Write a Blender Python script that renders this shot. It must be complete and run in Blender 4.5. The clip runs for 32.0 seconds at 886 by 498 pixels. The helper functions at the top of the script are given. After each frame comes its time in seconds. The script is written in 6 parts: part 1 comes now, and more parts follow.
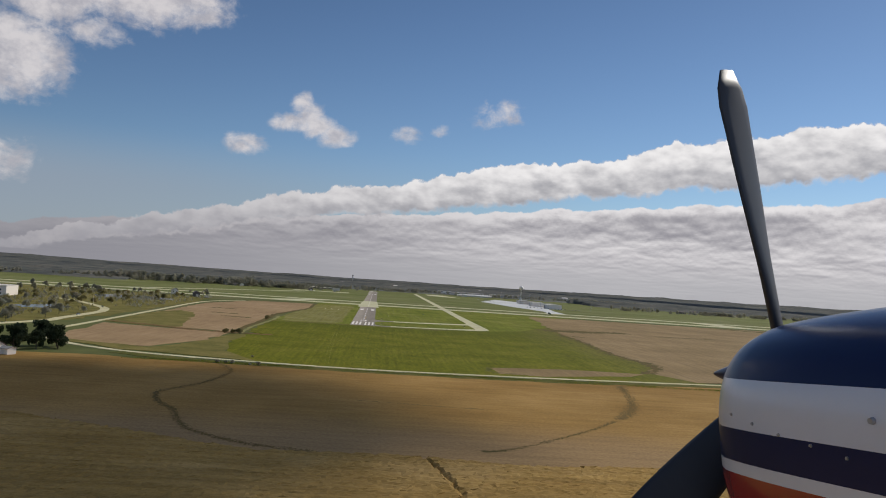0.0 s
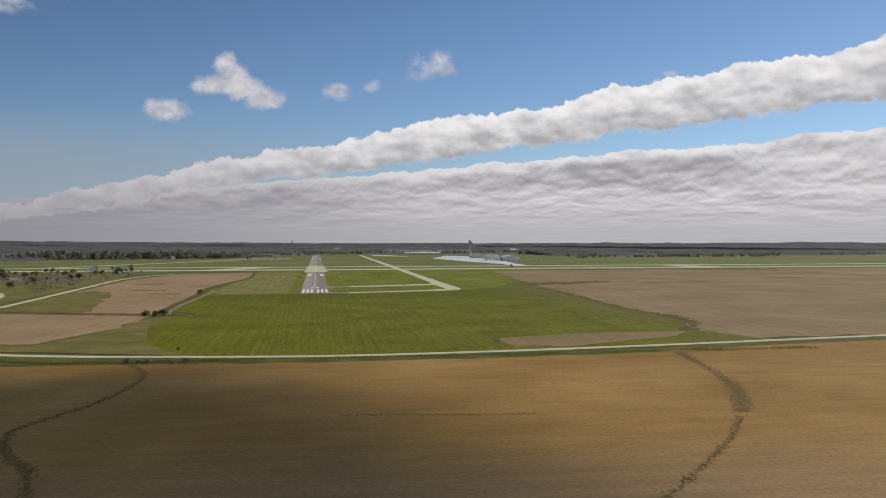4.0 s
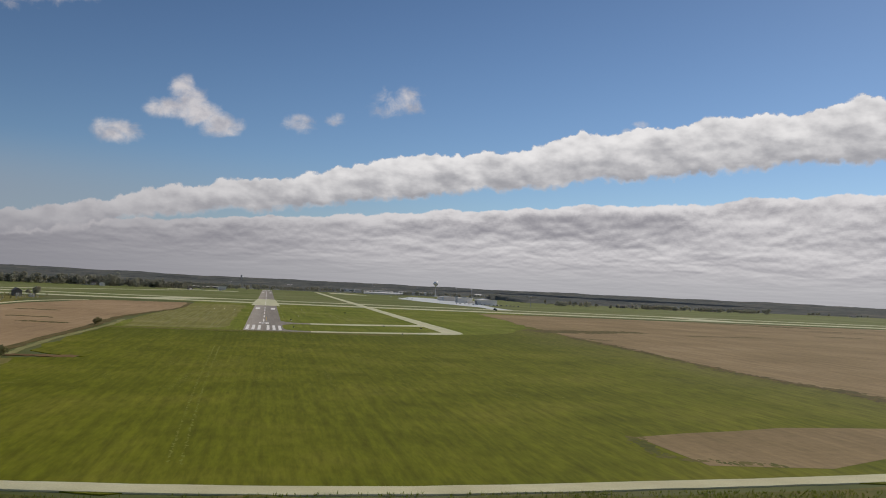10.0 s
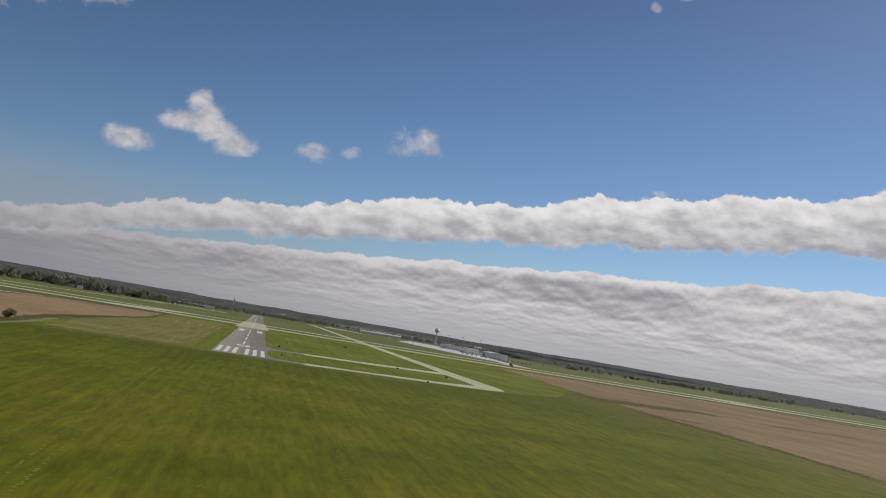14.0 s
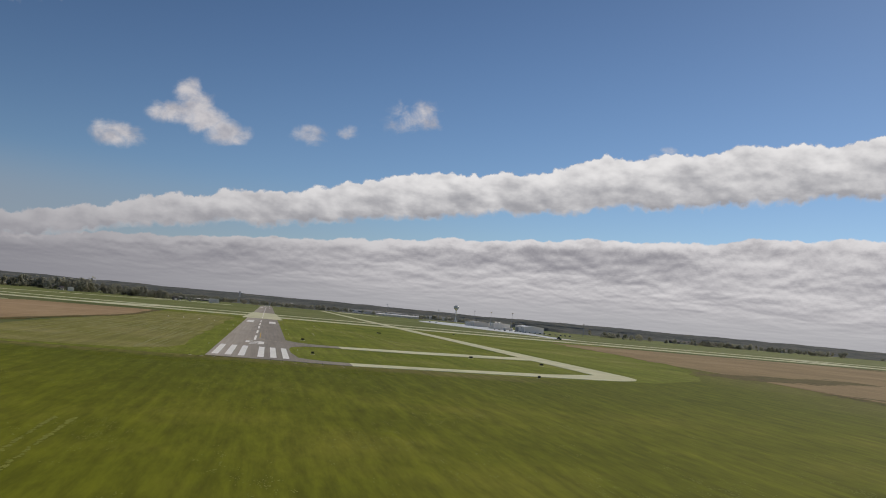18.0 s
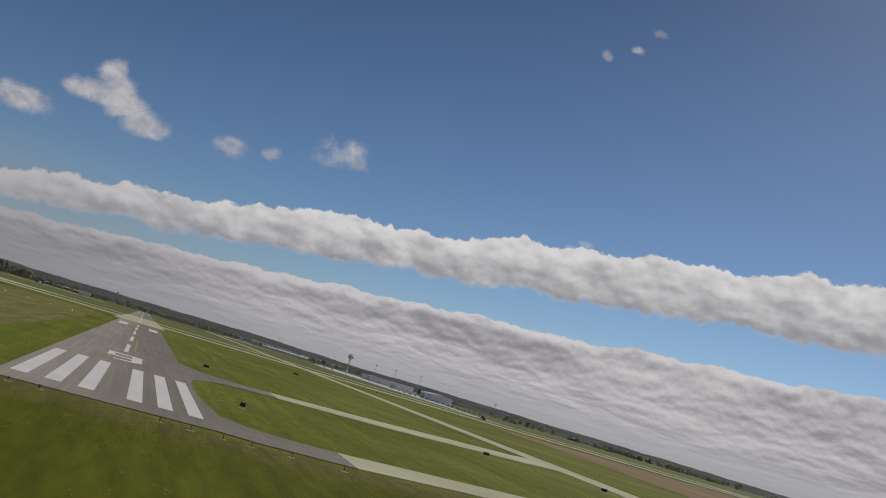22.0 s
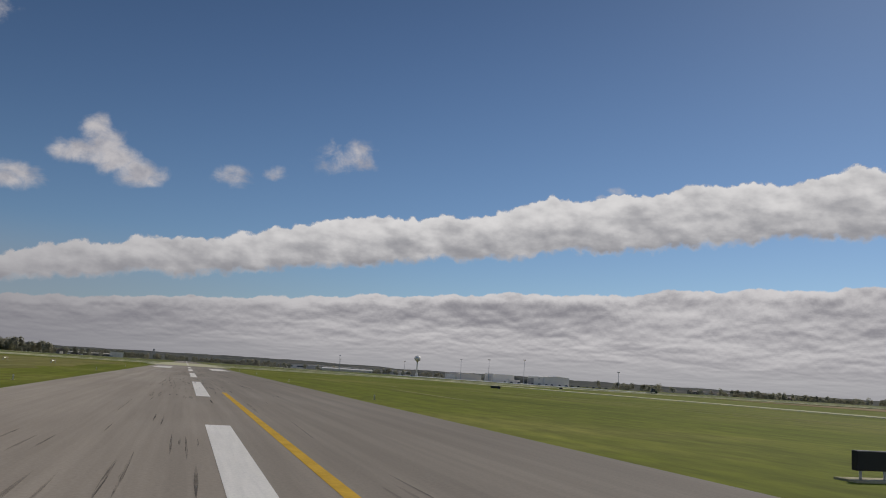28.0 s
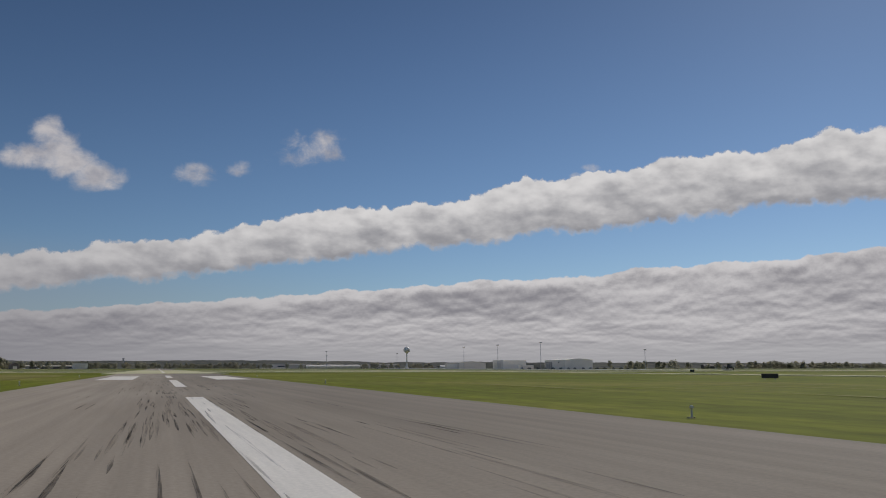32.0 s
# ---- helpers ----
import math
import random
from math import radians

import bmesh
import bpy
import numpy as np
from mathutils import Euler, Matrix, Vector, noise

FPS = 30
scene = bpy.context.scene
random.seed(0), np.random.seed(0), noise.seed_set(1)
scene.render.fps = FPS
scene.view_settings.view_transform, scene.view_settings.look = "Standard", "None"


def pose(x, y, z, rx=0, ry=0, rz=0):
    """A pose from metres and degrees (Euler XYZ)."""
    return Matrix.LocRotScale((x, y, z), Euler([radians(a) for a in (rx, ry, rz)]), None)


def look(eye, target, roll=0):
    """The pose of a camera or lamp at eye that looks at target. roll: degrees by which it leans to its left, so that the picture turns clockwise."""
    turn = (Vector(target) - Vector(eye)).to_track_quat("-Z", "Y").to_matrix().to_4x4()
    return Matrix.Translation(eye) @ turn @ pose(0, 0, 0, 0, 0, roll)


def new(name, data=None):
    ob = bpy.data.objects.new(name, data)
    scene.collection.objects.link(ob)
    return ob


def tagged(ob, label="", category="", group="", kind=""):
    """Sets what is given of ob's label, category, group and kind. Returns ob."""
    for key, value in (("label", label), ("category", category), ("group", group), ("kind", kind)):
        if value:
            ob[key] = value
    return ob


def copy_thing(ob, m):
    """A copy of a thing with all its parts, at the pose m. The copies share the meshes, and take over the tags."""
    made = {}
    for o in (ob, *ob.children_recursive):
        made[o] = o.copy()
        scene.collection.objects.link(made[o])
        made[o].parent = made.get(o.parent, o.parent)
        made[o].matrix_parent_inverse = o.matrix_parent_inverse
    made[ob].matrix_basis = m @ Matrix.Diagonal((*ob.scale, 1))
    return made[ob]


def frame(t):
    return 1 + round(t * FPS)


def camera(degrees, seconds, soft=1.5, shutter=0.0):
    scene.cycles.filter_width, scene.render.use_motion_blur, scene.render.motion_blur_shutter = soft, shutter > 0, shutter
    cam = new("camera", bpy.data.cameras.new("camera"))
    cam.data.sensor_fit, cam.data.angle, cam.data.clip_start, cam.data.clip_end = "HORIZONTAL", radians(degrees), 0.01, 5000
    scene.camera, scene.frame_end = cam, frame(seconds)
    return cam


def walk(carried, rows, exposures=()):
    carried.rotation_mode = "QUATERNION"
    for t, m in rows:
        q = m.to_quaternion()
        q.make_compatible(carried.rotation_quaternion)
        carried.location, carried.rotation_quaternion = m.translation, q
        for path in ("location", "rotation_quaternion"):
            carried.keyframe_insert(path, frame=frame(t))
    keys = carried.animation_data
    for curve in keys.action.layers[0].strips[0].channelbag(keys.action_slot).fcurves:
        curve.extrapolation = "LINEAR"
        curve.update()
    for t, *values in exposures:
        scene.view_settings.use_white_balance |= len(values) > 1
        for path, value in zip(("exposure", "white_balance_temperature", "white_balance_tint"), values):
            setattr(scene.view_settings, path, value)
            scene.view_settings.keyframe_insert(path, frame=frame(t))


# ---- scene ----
# x to the right across the runway, y along it from the threshold, z up
FLIGHT = [  # seconds, eye x, y, z, yaw to the left, pitch, roll
    (0.0, 12.71, -782.36, 48.64, -4.34, 2.10, 3.77),
    (0.5, 11.18, -768.15, 47.93, -5.47, 1.50, 0.99),
    (1.0, 9.68, -753.92, 47.23, -8.17, 1.92, 1.18),
    (1.5, 8.23, -739.65, 46.56, -10.37, 1.02, -2.16),
    (2.0, 6.87, -725.31, 45.90, -9.67, 2.32, 0.12),
    (2.5, 5.61, -710.88, 45.23, -8.99, 2.05, -0.14),
    (4.5, 0.81, -652.85, 42.47, -8.76, -1.19, -0.01),
    (5.0, -0.27, -638.23, 41.65, -10.28, -1.16, 0.78),
    (5.5, -1.19, -623.47, 40.69, -10.96, -0.92, 0.59),
    (6.0, -1.93, -608.55, 39.61, -11.51, -0.75, -0.34),
    (6.5, -2.46, -593.43, 38.41, -13.69, -2.97, -5.64),
    (7.0, -2.72, -578.07, 37.12, -13.50, -1.01, -3.11),
    (7.5, -2.71, -562.45, 35.79, -12.19, 2.32, 2.37),
    (8.0, -2.42, -546.58, 34.50, -13.12, 2.80, 1.05),
    (8.5, -1.84, -530.46, 33.27, -12.86, 1.57, 1.11),
    (9.0, -1.02, -514.14, 32.14, -12.39, 3.48, 2.36),
    (9.5, -0.03, -497.67, 31.07, -11.77, 5.57, 5.96),
    (10.0, 1.04, -481.11, 30.02, -11.97, 2.61, 2.71),
    (10.5, 2.08, -464.55, 28.94, -9.51, 4.33, 5.44),
    (11.0, 3.02, -448.03, 27.80, -8.88, 5.44, 9.89),
    (11.5, 3.81, -431.60, 26.59, -10.11, 4.17, 9.53),
    (12.0, 4.43, -415.28, 25.32, -11.27, 5.49, 10.33),
    (12.5, 4.91, -399.06, 24.02, -11.24, 7.30, 12.34),
    (13.0, 5.26, -382.92, 22.79, -11.09, 6.43, 10.20),
    (13.5, 5.49, -366.87, 21.65, -11.14, 6.21, 11.39),
    (14.0, 5.61, -350.88, 20.63, -11.61, 6.10, 9.47),
    (14.5, 5.64, -334.95, 19.73, -11.59, 6.95, 7.93),
    (16.5, 5.15, -271.47, 16.71, -12.15, 4.76, 6.34),
    (17.0, 4.69, -255.59, 16.23, -12.95, 4.63, 5.79),
    (17.5, 3.97, -239.68, 15.97, -13.11, 4.53, 4.69),
    (18.0, 3.16, -223.74, 15.82, -11.67, 4.57, 5.14),
    (18.5, 2.41, -207.78, 15.59, -9.70, 3.76, 4.91),
    (19.0, 1.75, -191.77, 15.16, -10.35, 1.90, -0.18),
    (19.5, 1.22, -175.70, 14.46, -13.29, 1.77, -1.70),
    (20.0, 0.79, -159.52, 13.53, -15.64, 2.93, -0.21),
    (20.5, 0.52, -143.18, 12.56, -15.36, 5.76, 4.40),
    (21.0, 0.38, -126.61, 11.68, -16.00, 7.70, 8.77),
    (21.5, 0.34, -109.80, 10.91, -17.82, 9.08, 11.65),
    (22.0, 0.47, -92.73, 10.14, -17.90, 9.80, 16.64),
    (22.5, 0.78, -75.39, 9.14, -18.17, 6.77, 11.95),
    (23.0, 1.03, -57.88, 7.88, -16.23, 6.31, 7.80),
    (23.5, 1.02, -40.34, 6.67, -13.84, 9.45, 13.24),
    (24.0, 0.63, -22.95, 5.79, -14.66, 7.51, 9.09),
    (24.5, -0.12, -5.90, 5.23, -16.25, 5.27, 3.79),
    (25.0, -0.68, 10.58, 4.69, -16.00, 5.39, 2.13),
    (25.5, -1.38, 26.39, 4.19, -17.04, 5.86, 1.32),
    (27.5, -1.72, 86.04, 2.49, -16.43, 7.44, 6.15),
    (28.0, -1.72, 100.50, 2.21, -16.83, 8.87, 3.71),
    (28.5, -1.78, 114.61, 2.08, -17.39, 5.97, 3.86),
    (29.0, -1.85, 128.45, 1.99, -17.20, 7.37, 3.19),
    (29.5, -1.88, 142.10, 1.83, -16.31, 7.67, 4.50),
    (30.0, -1.90, 155.59, 1.67, -15.00, 7.15, 3.60),
    (30.5, -1.93, 168.96, 1.56, -14.25, 8.07, 2.98),
    (31.0, -1.98, 182.20, 1.51, -14.11, 6.30, 0.28),
    (31.5, -2.10, 195.32, 1.49, -16.50, 5.53, 0.08),
    (32.0, -2.26, 208.39, 1.50, -19.12, 8.27, -0.02),
]


def aimed(x, y, z, yaw, pitch, roll):
    a, b = radians(yaw), radians(pitch)
    way = Vector((-math.sin(a) * math.cos(b), math.cos(a) * math.cos(b), math.sin(b)))
    return look((x, y, z), Vector((x, y, z)) + way * 100, roll)


cam = camera(56.99, 32.0, soft=1.0)
walk(cam, [(t, aimed(*row)) for t, *row in FLIGHT], [(0.0, -0.02), (5.0, 0.0), (9.0, -0.12), (18.0, -0.17), (20.0, -0.08), (21.0, -0.18), (22.0, -0.42), (24.0, -0.36), (28.0, -0.38), (32.0, -0.42)])

# ---------------------------------------------------------------- light
SUN_AZ, SUN_EL = 52.0, 38.0          # degrees to the right of the runway's line, and up
FT = 0.3048

sun = new("sun", bpy.data.lights.new("sun", "SUN"))
sun.data.energy, sun.data.angle, sun.data.color = 2.9, radians(0.6), (1.0, 0.95, 0.87)
sun_way = Vector((math.sin(radians(SUN_AZ)) * math.cos(radians(SUN_EL)), math.cos(radians(SUN_AZ)) * math.cos(radians(SUN_EL)), math.sin(radians(SUN_EL))))
sun.matrix_world = look(sun_way * 2000, (0, 0, 0))


class Net:
    """A short way of writing node trees: sockets go in, sockets come out."""

    def __init__(self, tree):
        self.t = tree

    def node(self, kind):
        return self.t.nodes.new(kind)

    def put(self, socket, value):
        if isinstance(value, bpy.types.NodeSocket):
            self.t.links.new(value, socket)
        else:
            socket.default_value = value

    def m(self, op, *args, clamp=False):
        n = self.node("ShaderNodeMath")
        n.operation, n.use_clamp = op, clamp
        for i, v in enumerate(args):
            self.put(n.inputs[i], v)
        return n.outputs[0]

    def rng(self, v, a, b, c=0.0, d=1.0, smooth=True):
        n = self.node("ShaderNodeMapRange")
        n.interpolation_type = "SMOOTHSTEP" if smooth else "LINEAR"
        for i, w in enumerate((v, a, b, c, d)):
            self.put(n.inputs[i], w)
        return n.outputs[0]

    def noise(self, vec, scale=1.0, detail=4.0, rough=0.55, warp=0.0):
        n = self.node("ShaderNodeTexNoise")
        self.put(n.inputs["Vector"], vec)
        n.inputs["Scale"].default_value, n.inputs["Detail"].default_value = scale, detail
        n.inputs["Roughness"].default_value, n.inputs["Distortion"].default_value = rough, warp
        return n.outputs["Fac"]

    def quad(self, a, c0, c1, c2):
        return self.m("ADD", self.m("ADD", c0, self.m("MULTIPLY", a, c1)), self.m("MULTIPLY", self.m("MULTIPLY", a, a), c2))

    def puffs(self, x, y, scale=1.0, detail=2.0, rough=0.5, soft=0.5):
        """Rounded cells, 0 in their middles: the swellings of a cloud."""
        n = self.node("ShaderNodeTexVoronoi")
        n.voronoi_dimensions, n.feature, n.normalize = "2D", "SMOOTH_F1", True
        self.put(n.inputs["Vector"], self.combine(x, y))
        n.inputs["Scale"].default_value, n.inputs["Detail"].default_value = scale, detail
        n.inputs["Roughness"].default_value, n.inputs["Smoothness"].default_value = rough, soft
        return n.outputs["Distance"]

    def combine(self, x, y, z=0.0):
        n = self.node("ShaderNodeCombineXYZ")
        for i, v in enumerate((x, y, z)):
            self.put(n.inputs[i], v)
        return n.outputs[0]

    def split(self, vec):
        n = self.node("ShaderNodeSeparateXYZ")
        self.put(n.inputs[0], vec)
        return n.outputs[0], n.outputs[1], n.outputs[2]

    def mul(self, vec, by):
        n = self.node("ShaderNodeVectorMath")
        n.operation = "MULTIPLY"
        self.put(n.inputs[0], vec)
        self.put(n.inputs[1], by)
        return n.outputs[0]

    def mix(self, f, a, b, how="MIX"):
        n = self.node("ShaderNodeMix")
        n.data_type, n.blend_type = "RGBA", how
        self.put(n.inputs[0], f)
        for i, v in ((6, a), (7, b)):
            self.put(n.inputs[i], v if isinstance(v, bpy.types.NodeSocket) else (*v[:3], 1.0))
        return n.outputs[2]

    def ramp(self, f, stops):
        n = self.node("ShaderNodeValToRGB")
        el = n.color_ramp.elements
        while len(el) < len(stops):
            el.new(0.5)
        for e, (at, c) in zip(el, stops):
            e.position, e.color = at, (*c, 1.0)
        self.put(n.inputs[0], f)
        return n.outputs[0]


def make_sky():
    w = bpy.data.worlds.new("sky")
    scene.world = w
    w.use_nodes = True
    w.node_tree.nodes.clear()
    n = Net(w.node_tree)
    sky = n.node("ShaderNodeTexSky")
    sky.sky_type, sky.sun_disc = "NISHITA", False
    sky.sun_elevation, sky.sun_rotation = radians(SUN_EL), radians(SUN_AZ)
    sky.air_density, sky.dust_density, sky.ozone_density = 1.0, 0.2, 2.0
    way = n.node("ShaderNodeTexCoord").outputs["Generated"]
    x, y, z = n.split(way)
    az = n.m("MULTIPLY", n.m("ARCTAN2", x, y), 57.2958)
    el = n.m("MULTIPLY", n.m("ARCSINE", z), 57.2958)
    a = n.m("MINIMUM", n.m("MAXIMUM", az, -34.0), 75.0)
    fray = n.m("SUBTRACT", n.noise(n.combine(az, el, 7.0), 1.3, 7.0, 0.6), 0.5)
    # the deck of cloud far off, down to the horizon
    crest = n.m("SUBTRACT", 0.42, n.puffs(az, 5.3, 0.30, 1.0, 0.5, 0.3))
    deck_top = n.m("ADD", n.quad(a, 4.2, 0.087, -0.0005), n.m("ADD", n.m("MULTIPLY", crest, 0.9), n.m("MULTIPLY", fray, 0.5)))
    fall = n.m("SUBTRACT", deck_top, el)
    deck = n.rng(fall, -0.03, 0.10)
    # banks one behind the other, lower and closer towards the horizon; each is bright along its top and grey beneath
    depth = n.m("MULTIPLY", n.m("LOGARITHM", n.m("ADD", n.m("MAXIMUM", el, 0.0), 0.9), math.e), 5.4)
    slope = n.m("MULTIPLY", a, -0.022)
    wander = n.m("MULTIPLY", n.m("SUBTRACT", n.noise(n.combine(n.m("MULTIPLY", az, 0.10), n.m("MULTIPLY", depth, 0.3), 4.0), 1.0, 2.0), 0.5), 1.3)
    row = n.m("ADD", n.m("ADD", depth, slope), wander)

    def bank(up):
        at = n.combine(n.m("MULTIPLY", az, 0.32), n.m("ADD", n.m("MULTIPLY", row, 0.68), up), 5.0)
        return n.noise(at, 1.0, 8.0, 0.60)

    def lumps(up):
        return n.puffs(n.m("MULTIPLY", az, 0.34), n.m("ADD", row, up), 0.9, 2.0, 0.5, 0.6)

    relief = n.m("ADD", n.m("MULTIPLY", n.m("SUBTRACT", bank(0.0), bank(0.20)), 1.5), n.m("MULTIPLY", n.m("SUBTRACT", lumps(0.35), lumps(0.0)), 0.55))
    tone = n.m("MULTIPLY", n.m("SUBTRACT", n.noise(n.combine(n.m("MULTIPLY", az, 0.07), n.m("MULTIPLY", row, 0.35), 9.0), 1.0, 3.0), 0.5), 0.7)
    relief = n.m("MULTIPLY", n.m("ADD", relief, tone), n.rng(el, 0.2, 3.5, 0.40, 1.0))
    deck_light = n.m("ADD", relief, n.m("ADD", n.rng(fall, 0.05, 0.9, 0.92, 0.42), n.rng(fall, 1.2, 3.6, 0.0, 0.10)))
    left = n.rng(az, -26.0, 22.0, 1.0, 0.0)
    deck_col = n.mix(n.rng(deck_light, -0.05, 1.05), (0.284, 0.276, 0.310), (0.805, 0.78, 0.79))
    deck_col = n.mix(n.rng(el, 0.0, 2.4, 0.7, 0.0), deck_col, (0.425, 0.425, 0.450))
    deck_col = n.mix(n.m("MULTIPLY", left, 0.82), deck_col, (0.232, 0.228, 0.262))
    dim = n.m("ADD", n.rng(el, 2.0, 30.0, 0.95, 0.54, smooth=False), n.rng(el, 32.0, 60.0, 0.0, 0.45))
    dim = n.m("MAXIMUM", dim, n.rng(n.m("ABSOLUTE", az), 70.0, 120.0))
    dim = n.m("MULTIPLY", dim, n.rng(az, -25.0, 45.0, 0.95, 1.14, smooth=False))
    base = n.mul(n.mul(sky.outputs[0], (0.060, 0.071, 0.0855)), n.combine(dim, dim, dim))
    base = n.mix(n.m("MULTIPLY", n.m("MULTIPLY", left, 0.75), n.rng(el, 4.5, 9.0, 1.0, 0.0)), base, (0.29, 0.33, 0.40))
    # broken cloud over the unseen rest of the sky, added as fill light
    fill_cloud = n.noise(n.mul(way, (1.0, 1.0, 1.7)), 3.2, 6.0, 0.55)
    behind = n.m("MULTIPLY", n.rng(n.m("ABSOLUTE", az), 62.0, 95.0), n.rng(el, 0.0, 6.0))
    behind = n.m("MULTIPLY", behind, n.rng(fill_cloud, 0.48, 0.62, 0.0, 0.55))
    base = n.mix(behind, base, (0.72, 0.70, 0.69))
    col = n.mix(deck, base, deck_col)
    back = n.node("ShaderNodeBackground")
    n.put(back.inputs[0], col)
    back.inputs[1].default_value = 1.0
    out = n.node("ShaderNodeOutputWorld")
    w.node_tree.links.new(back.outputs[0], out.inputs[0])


make_sky()

# ---------------------------------------------------------------- materials


def material(name, stops, scale=0.1, stretch=(1, 1, 1), fine=1.5, fine_amount=0.35, rough=0.9, bump=0.0, metal=0.0,
             streak=None, streak_amount=0.3, spec=0.06, vary=0.0, thin=0.0, zone=None, lane=0.0, side=None, drawn=(1, 1, 1), head=None):
    """stops: colours along a broad noise; fine: the scale of the grain; streak: a stretch for drawn-out marks."""
    mt = bpy.data.materials.new(name)
    mt.use_nodes = True
    n = Net(mt.node_tree)
    bsdf = mt.node_tree.nodes["Principled BSDF"]
    where = n.node("ShaderNodeNewGeometry").outputs["Position"]
    broad = n.noise(n.mul(where, stretch), scale, 5.0, 0.6)
    col = n.ramp(n.rng(broad, 0.3, 0.7, smooth=False), stops)
    if zone:
        # a stretch of the field where another growth shows through
        lo, hi, other = zone
        along = n.m("ADD", n.split(where)[1], n.m("MULTIPLY", n.m("SUBTRACT", n.noise(where, 0.02, 4.0), 0.5), 60.0))
        col = n.mix(n.rng(along, lo, hi, 0.8, 0.0), col, other)
    if head:
        # rough, browner growth along the head of the field
        lo, hi, end, other = head
        x, y, _ = n.split(where)
        along = n.m("ADD", y, n.m("MULTIPLY", n.m("SUBTRACT", n.noise(where, 0.16, 5.0, 0.65), 0.5), 16.0))
        clumped = n.rng(n.noise(where, 0.5, 4.0, 0.6), 0.3, 0.6, 0.45, 1.0)
        col = n.mix(n.m("MULTIPLY", n.m("MULTIPLY", n.rng(along, lo, hi, 0.0, 0.9), clumped), n.rng(x, end, end + 40.0, 1.0, 0.0)), col, other)
    if side:
        # towards one side of the field the growth thins out, in uneven patches
        lo, hi, other = side
        across = n.m("ADD", n.split(where)[0], n.m("MULTIPLY", n.m("SUBTRACT", n.noise(where, 0.018, 6.0, 0.6), 0.5), 110.0))
        col = n.mix(n.rng(across, lo, hi, 0.0, 0.85), col, other)
    grain = n.noise(n.mul(where, drawn), fine, 6.0, 0.7)
    col = n.mix(1.0, col, n.mix(grain, (1 - fine_amount,) * 3, (1 + fine_amount,) * 3), "MULTIPLY")
    if streak:
        lines = n.noise(n.mul(where, streak), 1.0, 5.0, 0.65)
        col = n.mix(1.0, col, n.mix(n.rng(lines, 0.25, 0.75), (1 - streak_amount,) * 3, (1 + streak_amount,) * 3), "MULTIPLY")
    if lane:
        # darker towards the positive x side, with a wavering edge
        across = n.m("ADD", n.split(where)[0], n.m("MULTIPLY", n.m("SUBTRACT", n.noise(n.mul(where, (1, 0.15, 1)), 0.25, 4.0), 0.5), 7.0))
        col = n.mix(n.rng(across, -9.0, 6.0), col, n.mix(1.0, col, (1 - lane,) * 3, "MULTIPLY"))
    if vary:
        r = n.node("ShaderNodeObjectInfo").outputs["Random"]
        col = n.mix(1.0, col, n.mix(r, (1 - vary,) * 3, (1 + vary,) * 3), "MULTIPLY")
    n.put(bsdf.inputs["Base Color"], col)
    bsdf.inputs["Roughness"].default_value, bsdf.inputs["Metallic"].default_value = rough, metal
    bsdf.inputs["Specular IOR Level"].default_value = spec
    if thin:
        through_leaf = n.node("ShaderNodeBsdfTranslucent")
        n.put(through_leaf.inputs[0], col)
        both = n.node("ShaderNodeMixShader")
        both.inputs[0].default_value = thin
        mt.node_tree.links.new(bsdf.outputs[0], both.inputs[1])
        mt.node_tree.links.new(through_leaf.outputs[0], both.inputs[2])
        mt.node_tree.links.new(both.outputs[0], mt.node_tree.nodes["Material Output"].inputs[0])
    if bump:
        b = n.node("ShaderNodeBump")
        b.inputs["Strength"].default_value, b.inputs["Distance"].default_value = 1.0, bump
        n.put(b.inputs["Height"], grain)
        n.put(bsdf.inputs["Normal"], b.outputs[0])
    return mt


def plain(name, colour, rough=0.6, metal=0.0, spec=0.5, coat=0.0, grime=0.12, fine=8.0):
    mt = bpy.data.materials.new(name)
    mt.use_nodes = True
    n = Net(mt.node_tree)
    bsdf = mt.node_tree.nodes["Principled BSDF"]
    where = n.node("ShaderNodeTexCoord").outputs["Object"]
    dirt = n.noise(where, fine, 5.0, 0.6)
    n.put(bsdf.inputs["Base Color"], n.mix(dirt, tuple(c * (1 - grime) for c in colour), tuple(min(1, c * (1 + grime)) for c in colour)))
    bsdf.inputs["Roughness"].default_value, bsdf.inputs["Metallic"].default_value = rough, metal
    bsdf.inputs["Specular IOR Level"].default_value, bsdf.inputs["Coat Weight"].default_value = spec, coat
    return mt


